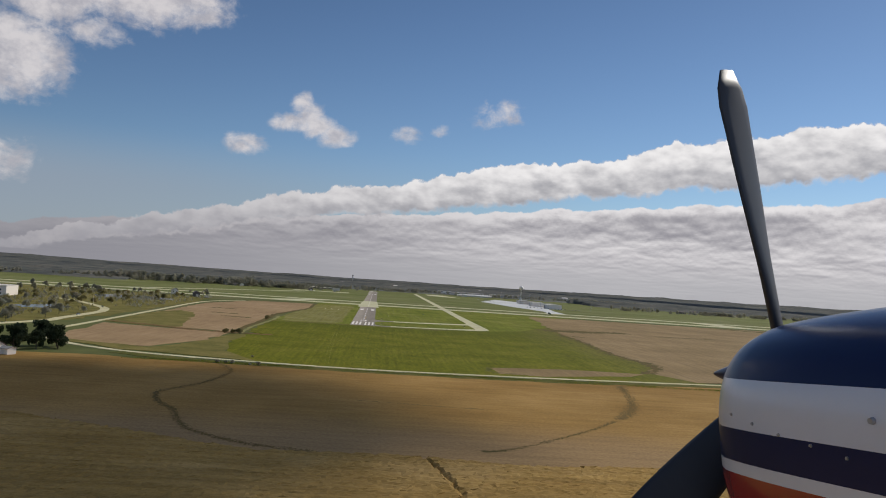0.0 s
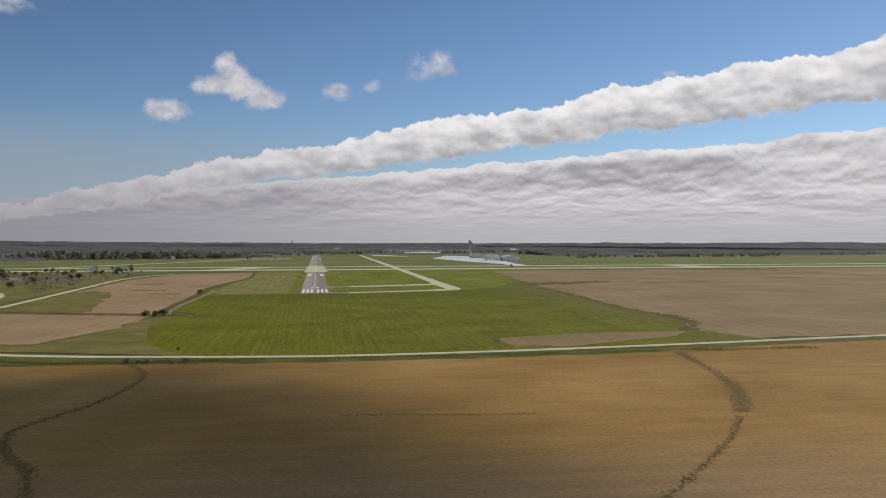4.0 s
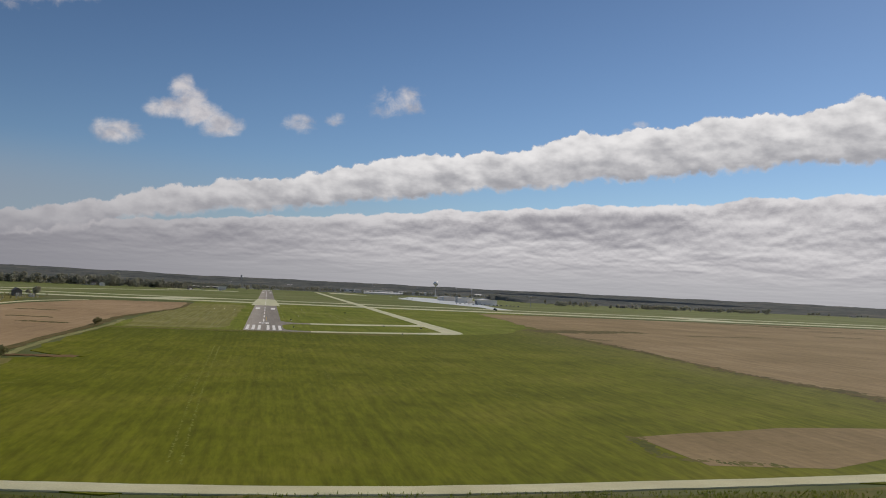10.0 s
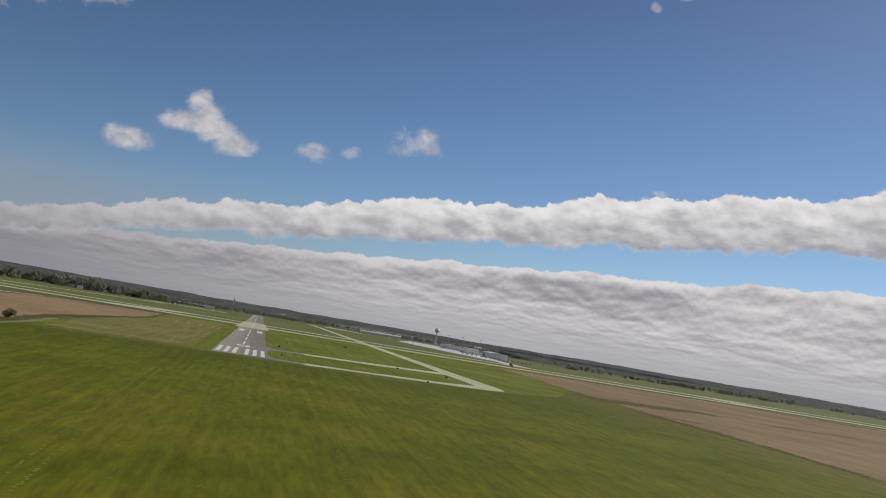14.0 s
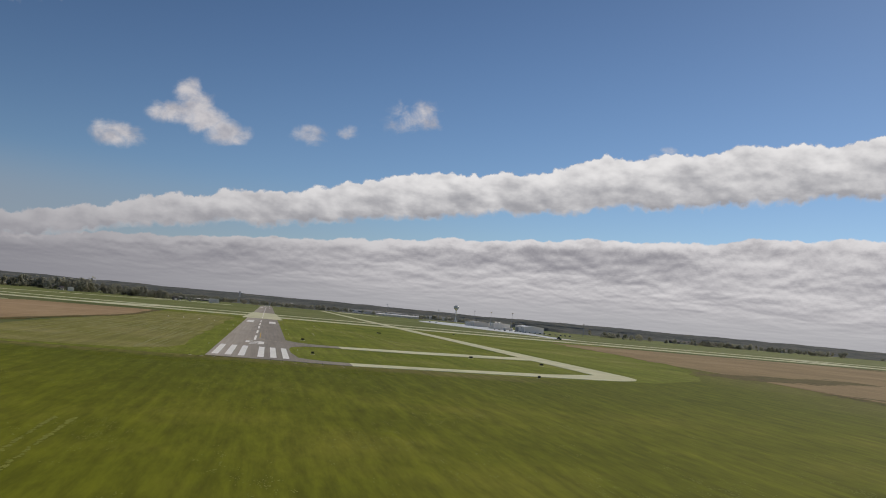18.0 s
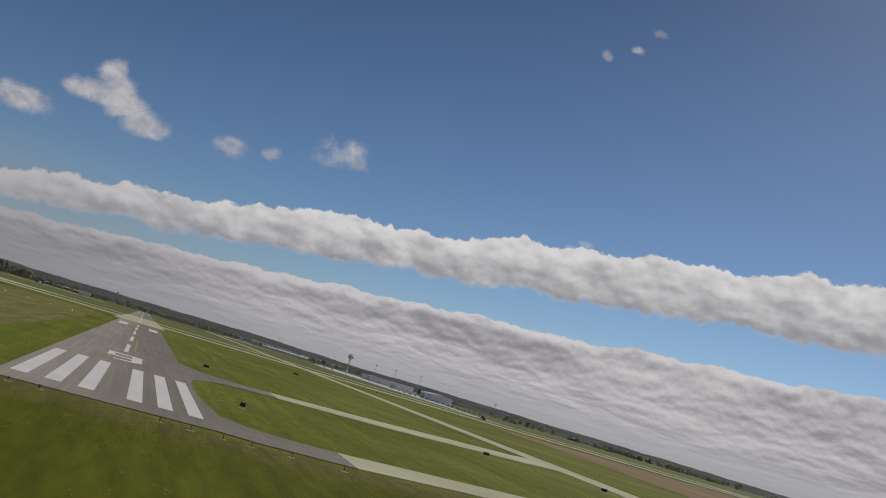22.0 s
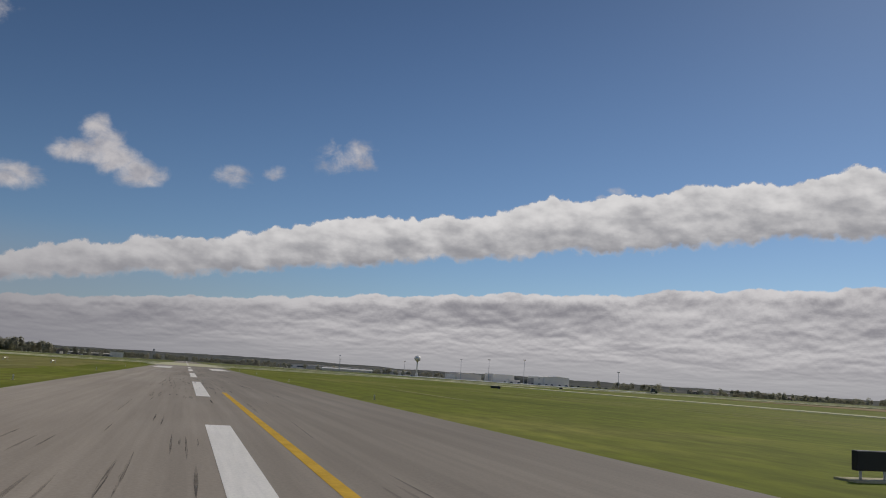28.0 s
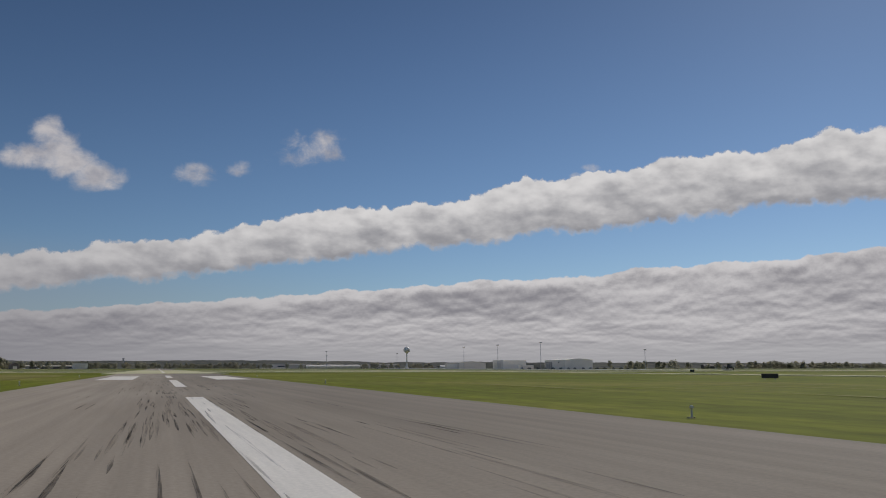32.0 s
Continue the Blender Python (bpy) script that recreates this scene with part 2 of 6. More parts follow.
M = {
    "land": material("land", [(0.0, (0.085, 0.10, 0.030)), (0.5, (0.13, 0.135, 0.045)), (1.0, (0.18, 0.15, 0.07))], 0.005, fine=0.05),
    "hay": material("hay_meadow", [(0.0, (0.106, 0.110, 0.005)), (0.5, (0.144, 0.145, 0.008)), (1.0, (0.182, 0.168, 0.016))], 0.03, fine=0.6, fine_amount=0.75, streak=(0.42, 0.009, 1), streak_amount=0.16, drawn=(1.0, 0.16, 1.0), zone=(-30.0, -110.0, (0.110, 0.118, 0.007)), side=(138.0, 204.0, (0.160, 0.144, 0.030)), head=(-20.0, -8.0, 55.0, (0.185, 0.146, 0.048))),
    "airgrass": material("airfield_grass", [(0.0, (0.124, 0.144, 0.009)), (0.5, (0.167, 0.180, 0.018)), (1.0, (0.242, 0.224, 0.050))], 0.02, fine=0.8, fine_amount=0.7, streak=(0.30, 0.012, 1), streak_amount=0.2, drawn=(1.0, 0.35, 1.0)),
    "mown": material("mown_airfield_grass", [(0.0, (0.174, 0.164, 0.031)), (0.5, (0.220, 0.196, 0.052)), (1.0, (0.274, 0.233, 0.086))], 0.035, fine=0.8, fine_amount=0.5, streak=(0.45, 0.012, 1), streak_amount=0.2),
    "far_grass": material("dull_airfield_grass", [(0.0, (0.135, 0.152, 0.038)), (0.5, (0.170, 0.178, 0.054)), (1.0, (0.220, 0.208, 0.085))], 0.008, fine=0.2, fine_amount=0.4, streak=(0.004, 0.05, 1), streak_amount=0.2),
    "straw": material("yellow_cut_grass", [(0.0, (0.190, 0.200, 0.025)), (1.0, (0.260, 0.250, 0.055))], 0.3, fine=2.0, fine_amount=0.4),
    "bean": material("ripe_bean_field", [(0.0, (0.27, 0.150, 0.040)), (0.5, (0.335, 0.195, 0.056)), (1.0, (0.41, 0.245, 0.078))], 0.02, fine=0.9, fine_amount=0.6, streak=(0.03, 0.22, 1), streak_amount=0.12, zone=(-545.0, -490.0, (0.33, 0.215, 0.105))),
    "corn": material("ripe_corn", [(0.0, (0.29, 0.172, 0.047)), (0.5, (0.36, 0.222, 0.067)), (1.0, (0.43, 0.275, 0.098))], 0.03, fine=2.2, fine_amount=0.5, streak=(0.02, 0.25, 1), streak_amount=0.25),
    "stubble": material("stubble_field", [(0.0, (0.225, 0.155, 0.070)), (0.5, (0.285, 0.195, 0.092)), (1.0, (0.345, 0.240, 0.122))], 0.012, fine=0.4, fine_amount=0.35, streak=(0.3, 0.02, 1), streak_amount=0.15),
    "red_stubble": material("reddish_stubble_field", [(0.0, (0.290, 0.190, 0.096)), (0.5, (0.355, 0.234, 0.120)), (1.0, (0.412, 0.280, 0.150))], 0.012, fine=0.4, fine_amount=0.35, streak=(0.3, 0.02, 1), streak_amount=0.12),
    "asphalt": material("asphalt", [(0.0, (0.338, 0.278, 0.210)), (0.5, (0.386, 0.320, 0.245)), (1.0, (0.436, 0.366, 0.284))], 0.06, stretch=(1, 0.3, 1), fine=11.0, fine_amount=0.32, streak=(1.1, 0.02, 1), streak_amount=0.14, lane=0.32, rough=0.85, spec=0.2),
    "concrete": material("concrete", [(0.0, (0.50, 0.465, 0.28)), (0.5, (0.59, 0.545, 0.335)), (1.0, (0.67, 0.62, 0.40))], 0.05, fine=2.0, fine_amount=0.2),
    "bright": material("new_concrete", [(0.0, (0.58, 0.57, 0.53)), (1.0, (0.72, 0.71, 0.67))], 0.02, fine=0.5, fine_amount=0.15),
    "gravel": material("gravel_road", [(0.0, (0.52, 0.46, 0.26)), (1.0, (0.67, 0.60, 0.36))], 0.08, fine=3.0, fine_amount=0.3),
    "paint": material("runway_paint", [(0.0, (0.78, 0.72, 0.63)), (1.0, (0.87, 0.81, 0.715))], 0.4, stretch=(1, 0.3, 1), fine=12.0, fine_amount=0.22, streak=(7.0, 0.35, 1), streak_amount=0.05, rough=0.7),
    "yellow": material("yellow_line_paint", [(0.0, (0.56, 0.32, 0.025)), (1.0, (0.72, 0.43, 0.05))], 0.8, fine=5.0, fine_amount=0.25, rough=0.7),
    "faded": material("faded_yellow_paint", [(0.0, (0.46, 0.38, 0.25)), (1.0, (0.54, 0.45, 0.31))], 0.8, fine=5.0, fine_amount=0.3, rough=0.7),
    "scrub": material("scrubby_rough_grass", [(0.0, (0.125, 0.112, 0.028)), (0.5, (0.185, 0.158, 0.042)), (1.0, (0.245, 0.190, 0.062))], 0.05, fine=0.5, fine_amount=0.6),
    "blade_grass": material("grass_blades", [(0.0, (0.150, 0.180, 0.020)), (0.5, (0.205, 0.225, 0.035)), (1.0, (0.290, 0.270, 0.080))], 0.3, fine=3.0, fine_amount=0.4, thin=0.5),
    "verge": material("rough_verge", [(0.0, (0.07, 0.075, 0.012)), (0.5, (0.12, 0.115, 0.025)), (1.0, (0.19, 0.14, 0.045))], 0.12, fine=1.2, fine_amount=0.6),
    "damp": material("dark_weedy_ground", [(0.0, (0.095, 0.080, 0.026)), (1.0, (0.175, 0.125, 0.045))], 0.15, fine=1.0, fine_amount=0.6),
    "loop": material("weedy_bean_rows", [(0.0, (0.155, 0.105, 0.034)), (1.0, (0.225, 0.150, 0.052))], 0.15, fine=1.0, fine_amount=0.6),
    "ditch": material("brown_ditch_weeds", [(0.0, (0.150, 0.088, 0.036)), (1.0, (0.235, 0.140, 0.058))], 0.15, fine=1.0, fine_amount=0.6),
    "cut": material("pale_cut_grass", [(0.0, (0.222, 0.205, 0.070)), (1.0, (0.292, 0.266, 0.110))], 0.1, fine=1.2, fine_amount=0.5),
    "bare": material("bare_soil", [(0.0, (0.42, 0.36, 0.21)), (1.0, (0.60, 0.53, 0.36))], 0.6, fine=3.0, fine_amount=0.4),
    # woodland colours paled and greyed to stand in for distance haze
    "wood": material("hazed_far_woodland", [(0.0, (0.105, 0.112, 0.098)), (0.5, (0.148, 0.150, 0.128)), (1.0, (0.205, 0.194, 0.150))], 0.006, fine=0.03, fine_amount=0.6),
    "wood_trees": material("hazed_woodland_trees", [(0.0, (0.155, 0.165, 0.145)), (0.5, (0.225, 0.225, 0.196)), (1.0, (0.330, 0.300, 0.240))], 0.007, fine=0.03, fine_amount=0.5, thin=0.5),
    # much paler than foliage: haze over the far belts put into the leaf colour
    "leaf": material("hazed_tree_leaves", [(0.0, (0.325, 0.320, 0.235)), (0.5, (0.365, 0.345, 0.255)), (1.0, (0.395, 0.355, 0.265))], 0.05, fine=0.5, fine_amount=0.3, vary=0.15, thin=0.62),
    "dark_leaf": material("dark_evergreen", [(0.0, (0.030, 0.042, 0.020)), (1.0, (0.055, 0.066, 0.034))], 0.15, fine=0.9, fine_amount=0.5, vary=0.2, thin=0.3),
    "autumn": material("autumn_shrub_leaves", [(0.0, (0.235, 0.225, 0.10)), (0.5, (0.28, 0.245, 0.11)), (1.0, (0.33, 0.265, 0.125))], 0.1, fine=0.6, fine_amount=0.5, vary=0.3, thin=0.75),
    "bark": material("bark", [(0.0, (0.07, 0.055, 0.042)), (1.0, (0.13, 0.105, 0.08))], 1.0, fine=6.0),
    "pond": plain("pond_water", (0.07, 0.07, 0.055), 0.12, spec=0.5),
    "white_metal": plain("white_sheet_metal", (0.88, 0.80, 0.69), 0.45, grime=0.08, fine=0.3),
    "tan_metal": plain("tan_painted_housing", (0.42, 0.33, 0.20), 0.55, grime=0.15, fine=2.0),
    "grey_metal": plain("grey_sheet_metal", (0.70, 0.61, 0.49), 0.5, grime=0.1, fine=0.2),
    "pale_metal": plain("pale_grey_cladding", (0.80, 0.72, 0.60), 0.5, grime=0.08, fine=0.2),
    "roof_grey": plain("grey_roof", (0.37, 0.33, 0.28), 0.6, grime=0.15, fine=0.2),
    "roof_brown": plain("brown_shingle_roof", (0.13, 0.10, 0.085), 0.8, grime=0.2, fine=0.5),
    "barn_wood": plain("weathered_barn_boards", (0.15, 0.13, 0.115), 0.85, grime=0.2, fine=1.0),
    "glass": plain("dark_window_glass", (0.03, 0.04, 0.05), 0.08, spec=0.6),
    "steel": plain("galvanised_steel", (0.40, 0.41, 0.42), 0.45, 0.6),
    "black": plain("black_panel", (0.012, 0.012, 0.013), 0.6),
    "lens": plain("pale_lamp_lens", (0.60, 0.58, 0.50), 0.5, spec=0.3),
    "lit": None,
    "tyre": plain("tyre_rubber", (0.02, 0.02, 0.02), 0.8),
    "green_paint": plain("green_machine_paint", (0.03, 0.075, 0.03), 0.45),
    "cars": [plain("car_paint_white", (0.72, 0.73, 0.74), 0.3, coat=0.5), plain("car_paint_black", (0.02, 0.02, 0.023), 0.3, coat=0.5), plain("car_paint_grey", (0.17, 0.18, 0.19), 0.3, 0.3, coat=0.5)],
    "cowl_blue": plain("navy_aircraft_paint", (0.010, 0.017, 0.070), 0.30, spec=0.22, coat=0.08, grime=0.08),
    "cowl_white": plain("white_aircraft_paint", (0.74, 0.75, 0.78), 0.25, coat=0.5, grime=0.05),
    "cowl_red": plain("red_aircraft_paint", (0.34, 0.035, 0.022), 0.25, coat=0.5, grime=0.06),
    "blade": plain("matt_black_blade", (0.030, 0.030, 0.032), 0.5, grime=0.2),
}


def lit_lamp():
    """The glide path lights burn by day."""
    mt = plain("lit_lamp_lens", (0.8, 0.75, 0.6), 0.3)
    bsdf = mt.node_tree.nodes["Principled BSDF"]
    bsdf.inputs["Emission Color"].default_value, bsdf.inputs["Emission Strength"].default_value = (1.0, 0.9, 0.7, 1.0), 1.4
    return mt


M["lit"] = lit_lamp()

# ---------------------------------------------------------------- building helpers


def mesh_of(name, bm, mat):
    me = bpy.data.meshes.new(name)
    bm.to_mesh(me)
    bm.free()
    for mt in (mat if isinstance(mat, (list, tuple)) else [mat]):
        me.materials.append(mt)
    return me


def thing(name, bm, mat, label="", category="", group="", kind=""):
    return tagged(new(name, mesh_of(name, bm, mat)), label, category, group, kind)


def part(name, bm, mat, parent, label=""):
    ob = new(name, mesh_of(name, bm, mat))
    ob.parent = parent
    return tagged(ob, label)


def base(name, m, label, category, group="", kind=""):
    ob = new(name)
    ob.matrix_world = m
    return tagged(ob, label, category, group, kind)


def box(bm, x0, x1, y0, y1, z0, z1, slot=0):
    v = [bm.verts.new((x, y, z)) for z in (z0, z1) for x, y in ((x0, y0), (x1, y0), (x1, y1), (x0, y1))]
    for f in ((3, 2, 1, 0), (4, 5, 6, 7), (0, 1, 5, 4), (1, 2, 6, 5), (2, 3, 7, 6), (3, 0, 4, 7)):
        bm.faces.new([v[i] for i in f]).material_index = slot
    return bm


def slab(points, top, thick):
    """A flat plate with the outline given, its top at a height."""
    bm = bmesh.new()
    hi = [bm.verts.new((x, y, top)) for x, y in points]
    lo = [bm.verts.new((x, y, top - thick)) for x, y in points]
    f = bm.faces.new(hi)
    f.normal_update()
    if f.normal.z < 0:
        f.normal_flip()
    for i in range(len(points)):
        j = (i + 1) % len(points)
        bm.faces.new((lo[i], lo[j], hi[j], hi[i]))
    bmesh.ops.recalc_face_normals(bm, faces=bm.faces)
    bmesh.ops.triangulate(bm, faces=[f])
    return bm


def smooth_line(points, n=6):
    """More points along a line, rounded between those given."""
    out = []
    p = [points[0], *points, points[-1]]
    for i in range(1, len(p) - 2):
        for k in range(n):
            t = k / n
            c = []
            for a, b, d, e in zip(p[i - 1], p[i], p[i + 1], p[i + 2]):
                c.append(0.5 * (2 * b + (d - a) * t + (2 * a - 5 * b + 4 * d - e) * t * t + (3 * b - a - 3 * d + e) * t ** 3))
            out.append(tuple(c))
    return out + [tuple(points[-1])]


def ribbon(points, width, top, thick=0.05, wobble=0.0, seed=1):
    rnd = random.Random(seed)
    bm = bmesh.new()
    rings = []
    for i, p in enumerate(points):
        a, b = points[max(0, i - 1)], points[min(len(points) - 1, i + 1)]
        d = Vector((b[0] - a[0], b[1] - a[1])).normalized()
        w0, w1 = (width / 2 * (1 + rnd.uniform(-wobble, wobble)) for _ in "ab")
        left, right = (p[0] - d.y * w0, p[1] + d.x * w0), (p[0] + d.y * w1, p[1] - d.x * w1)
        rings.append([bm.verts.new((*q, z)) for q, z in ((left, top - thick), (left, top), (right, top), (right, top - thick))])
    for r, s in zip(rings, rings[1:]):
        for k in range(3):
            bm.faces.new((r[k], r[k + 1], s[k + 1], s[k]))
    bmesh.ops.recalc_face_normals(bm, faces=bm.faces)
    return bm


def ragged(points, amount=3.0, step=12.0, seed=3):
    """An outline with its sides broken up a little, as field edges are."""
    rnd = random.Random(seed)
    out = []
    for a, b in zip(points, points[1:] + points[:1]):
        n = max(1, int(math.dist(a, b) / step))
        for k in range(n):
            t = k / n
            out.append((a[0] + (b[0] - a[0]) * t + rnd.uniform(-amount, amount), a[1] + (b[1] - a[1]) * t + rnd.uniform(-amount, amount)))
    return out


# ---------------------------------------------------------------- the land


def rise_of(x, y):
    """The height of the land: flat round the airfield, low wooded hills far off."""
    r = math.hypot(x, y + 250)
    t = min(1.0, max(0.0, (r - 3900) / 1700))
    t = t * t * (3 - 2 * t)
    return -0.25 + t * (30 + 8 * noise.noise((x * 0.0009, y * 0.0009, 4.0)) + 6 * noise.noise((x * 0.0035, y * 0.0035, 1.0)) - 0.004 * max(0.0, x))


bm = bmesh.new()
bmesh.ops.create_grid(bm, x_segments=180, y_segments=180, size=9000)
for v in bm.verts:
    v.co.z = rise_of(v.co.x, v.co.y) + (3.2 * noise.noise((v.co.x * 0.013, v.co.y * 0.013, 7.0)) if math.hypot(v.co.x, v.co.y) > 3300 else 0.0)
for f in bm.faces:
    c = f.calc_center_median()
    r = math.hypot(c.x, c.y + 250)
    f.smooth = True
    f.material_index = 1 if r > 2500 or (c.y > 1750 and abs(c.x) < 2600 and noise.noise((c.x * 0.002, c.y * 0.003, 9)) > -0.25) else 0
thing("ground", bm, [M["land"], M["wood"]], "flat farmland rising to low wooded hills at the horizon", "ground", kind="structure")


def field(name, outline, mat, top, label, amount=2.5, seed=3):
    return thing(name, slab(ragged(outline, amount, 14.0, seed), top, 0.25), M[mat], label, "field", kind="structure")


field("airfield_grass", [(-84, -14), (300, -14), (300, 470), (400, 492), (-120, 492), (-75, 470), (-75, 270), (-86, 10)], "airgrass", -0.11,
      "mown airfield grass with pale cut rows")
field("far_grass", [(-2500, 470), (-200, 476), (400, 476), (2500, 470), (2500, 1700), (-2500, 1700)], "far_grass", -0.13, "dull green airfield grass round the crossing runway", 4.0)
field("meadow", [(-52, -355), (-20, -361), (75, -360), (122, -356), (165, -351), (200, -345), (188, -301), (202, -267), (207, -232), (202, -190), (206, -70), (211, 40), (214, 104), (222, 190), (190, 110), (160, 52), (142, 34), (130, 22), (122, 17), (100, 9), (60, 0), (29, -5.5), (13, -5), (-40, -4.6), (-84, -6), (-84, -60), (-83, -160), (-60, -178), (-80, -186), (-83, -215), (-80, -250), (-76, -290), (-69, -322)], "hay", -0.06,
      "bright green mown hay meadow thinning to olive grass")
field("bean_field", [(-700, -366), (-120, -366), (24, -372), (200, -354), (700, -300), (900, -1700), (-900, -1700)], "bean", -0.05,
      "ripe golden-brown bean field beside the gravel road")
field("stubble_field", [(196, -336), (180, -301), (194, -267), (199, -232), (194, -206), (193, -162), (198, -70), (203, 40), (206, 100), (216, 200), (228, 300), (240, 440), (1500, 460), (2200, 300), (1500, -200)], "stubble", -0.045,
      "harvested tan field with dark damp patches", 4.0)
field("stubble_field", [(-192, -140), (-92, -172), (-92, 20), (-97, 110), (-74, 270), (-79, 425), (-165, 405), (-198, 250)], "red_stubble", -0.045,
      "harvested tan field beside the airfield grass")
field("stubble_field", [(-176, -285), (-190, -155), (-92, -186), (-96, -245), (-115, -310), (-150, -312)], "red_stubble", -0.043,
      "small harvested tan field inside the road bend")
field("rough_grass", [(-176, -288), (-112, -312), (-94, -245), (-90, -190), (-78, -188), (-80, -250), (-74, -290), (-66, -322), (-48, -350), (-84, -343), (-126, -330), (-158, -308)], "scrub", -0.042,
      "thin olive grass beside the road bend")
field("tan_strip", [(80, -319), (108, -309), (140, -304), (172, -306), (160, -322), (128, -338), (104, -347), (80, -346)], "stubble", -0.03,
      "narrow harvested strip beside the gravel road", 1.5)
field("scrub_land", [(-215, -150), (-214, 250), (-230, 430), (-420, 470), (-700, 470), (-700, -300), (-330, -300), (-240, -200)], "scrub", -0.06,
      "rough grass and scrub round the drive", 6.0)

def corn_stand():
    """Ripe standing corn: an uneven top of many tassels, cut off steeply along its edge."""
    g = np.random.default_rng(15)
    xs, ys = np.arange(-420, 330, 1.1), np.arange(-760, -520, 0.9)
    X, Y = np.meshgrid(xs, ys)
    edge = -568 + 0.0032 * (X - 20) ** 2 * (X < 20) * (X > -110) + 0.0032 * 130 ** 2 * (X <= -110) + 0.0016 * (X - 60) ** 2 * (X > 60) * (X < 170) + 0.0016 * 110 ** 2 * (X >= 170) + 2.0 * np.sin(X * 0.09) + g.uniform(-0.8, 0.8, X.shape)
    edge = np.minimum(edge, -532)
    tall = 1.7 + g.uniform(-0.22, 0.22, X.shape) + 0.25 * np.sin(X * 0.05 + Y * 0.11)
    track = np.abs(X - (30 + 3 * np.sin(Y * 0.05)) + (Y + 590) * 0.12) < 0.6
    tall = np.where(track & (Y > -640), 0.8, tall)
    Z = np.where(Y < edge, tall, -0.5)
    X = X + g.uniform(-0.4, 0.4, X.shape)
    Y = Y + g.uniform(-0.35, 0.35, Y.shape)
    r, c = X.shape
    k = np.arange(r * c).reshape(r, c)
    F = np.stack([k[:-1, :-1], k[:-1, 1:], k[1:, 1:], k[1:, :-1]], -1).reshape(-1, 4)
    z = Z.ravel()
    F = F[(z[F] > 0).any(1)]
    me = bpy.data.meshes.new("corn_field")
    me.from_pydata(np.stack([X.ravel(), Y.ravel(), z], 1).tolist(), [], F.tolist())
    me.materials.append(M["corn"])
    tagged(new("corn_field", me), "ripe golden-brown standing corn with a narrow track", "corn field", kind="stuff")


corn_stand()

field("mown_grass", [(-76, 0), (-30, 4), (-22, 20), (-21, 410), (-30, 425), (-76, 420), (-73, 270), (-84, 110)], "mown", -0.085, "yellowish mown grass beside the runway", 2.0)


# pale cut rows lie on the airfield grass left of the runway
def cut_rows(rows, seed):
    """Loose windrows: each row a chain of ragged wisps with gaps between them."""
    rnd = random.Random(seed)
    bm = bmesh.new()
    for k, (x0, y0, x1, y1) in enumerate(rows):
        far = math.hypot(x1 - x0, y1 - y0)
        side = Vector((y1 - y0, x0 - x1)) / far
        s = rnd.uniform(0, 8)
        while s < far:
            n, w, off = rnd.uniform(12, 60), rnd.uniform(0.14, 0.42), rnd.gauss(0, 0.3)
            pts = []
            for q in np.linspace(0, 1, max(3, int(n / 2.2))):
                a = min(1.0, (s + n * q) / far)
                u = off + 0.3 * math.sin(0.05 * (s + n * q) + k)
                pts.append((x0 + (x1 - x0) * a + side.x * u, y0 + (y1 - y0) * a + side.y * u, w * (0.15 + min(1, 5 * q, 5 * (1 - q))) * rnd.uniform(0.7, 1.15)))
            z = -0.075 + rnd.random() * 0.02
            va = [bm.verts.new((x + side.x * t, y + side.y * t, z)) for x, y, t in pts]
            vb = [bm.verts.new((x, y, z + 0.012)) for x, y, t in pts]
            vc = [bm.verts.new((x - side.x * t, y - side.y * t, z)) for x, y, t in pts]
            for p, q in ((vb, va), (vc, vb)):
                for m in range(len(pts) - 1):
                    bm.faces.new((p[m], q[m], q[m + 1], p[m + 1]))
            s += n + rnd.choice((rnd.uniform(0, 3), rnd.uniform(4, 40)))
    return bm


rnd = random.Random(11)
rows = []
for k in range(40):
    x0, y0 = -79 + 1.4 * k + rnd.uniform(-0.7, 0.7), rnd.uniform(-6, 120)
    n = rnd.uniform(90, 330)
    rows.append((x0, y0, x0 + rnd.uniform(-0.012, 0.012) * n, y0 + n))
rows += [(53.6, 297, 58.3, 150), (62.9, 262, 67.5, 160), (60, 290, 64, 170), (36, 380, 34, 240), (46, 330, 48, 220), (28, 300, 27, 180)]
bm = cut_rows(rows, 3)
thing("cut_grass_rows", bm, M["cut"], "pale rows of cut grass lying on the airfield", "cut grass", kind="stuff")


def strip(name, points, width, mat, top, label, wobble=0.5, seed=1):
    return thing(name, ribbon(smooth_line(points, 8), width, top, 0.1, wobble, seed), M[mat], label, "field edge", kind="structure")


def clumps(name, points, width, n, size, mat, label, seed):
    """A weedy line broken into many ragged patches."""
    rnd = random.Random(seed)
    line = smooth_line(points, 12)
    bm = bmesh.new()
    for k in range(n):
        q = rnd.randrange(len(line) - 1)
        a, b = Vector(line[q]), Vector(line[q + 1])
        c = a.lerp(b, rnd.random()) + Vector((rnd.gauss(0, width * 0.3), rnd.gauss(0, width * 0.3)))
        r = size * rnd.uniform(0.4, 1.3)
        ring = [bm.verts.new((c.x + r * rnd.uniform(0.6, 1.2) * math.cos(t), c.y + 1.5 * r * rnd.uniform(0.6, 1.2) * math.sin(t), -0.03 + k * 5e-5)) for t in np.linspace(0, 2 * math.pi, 9, endpoint=False)]
        bm.faces.new(ring)
    return thing(name, bm, M[mat], label, "weeds", kind="stuff")


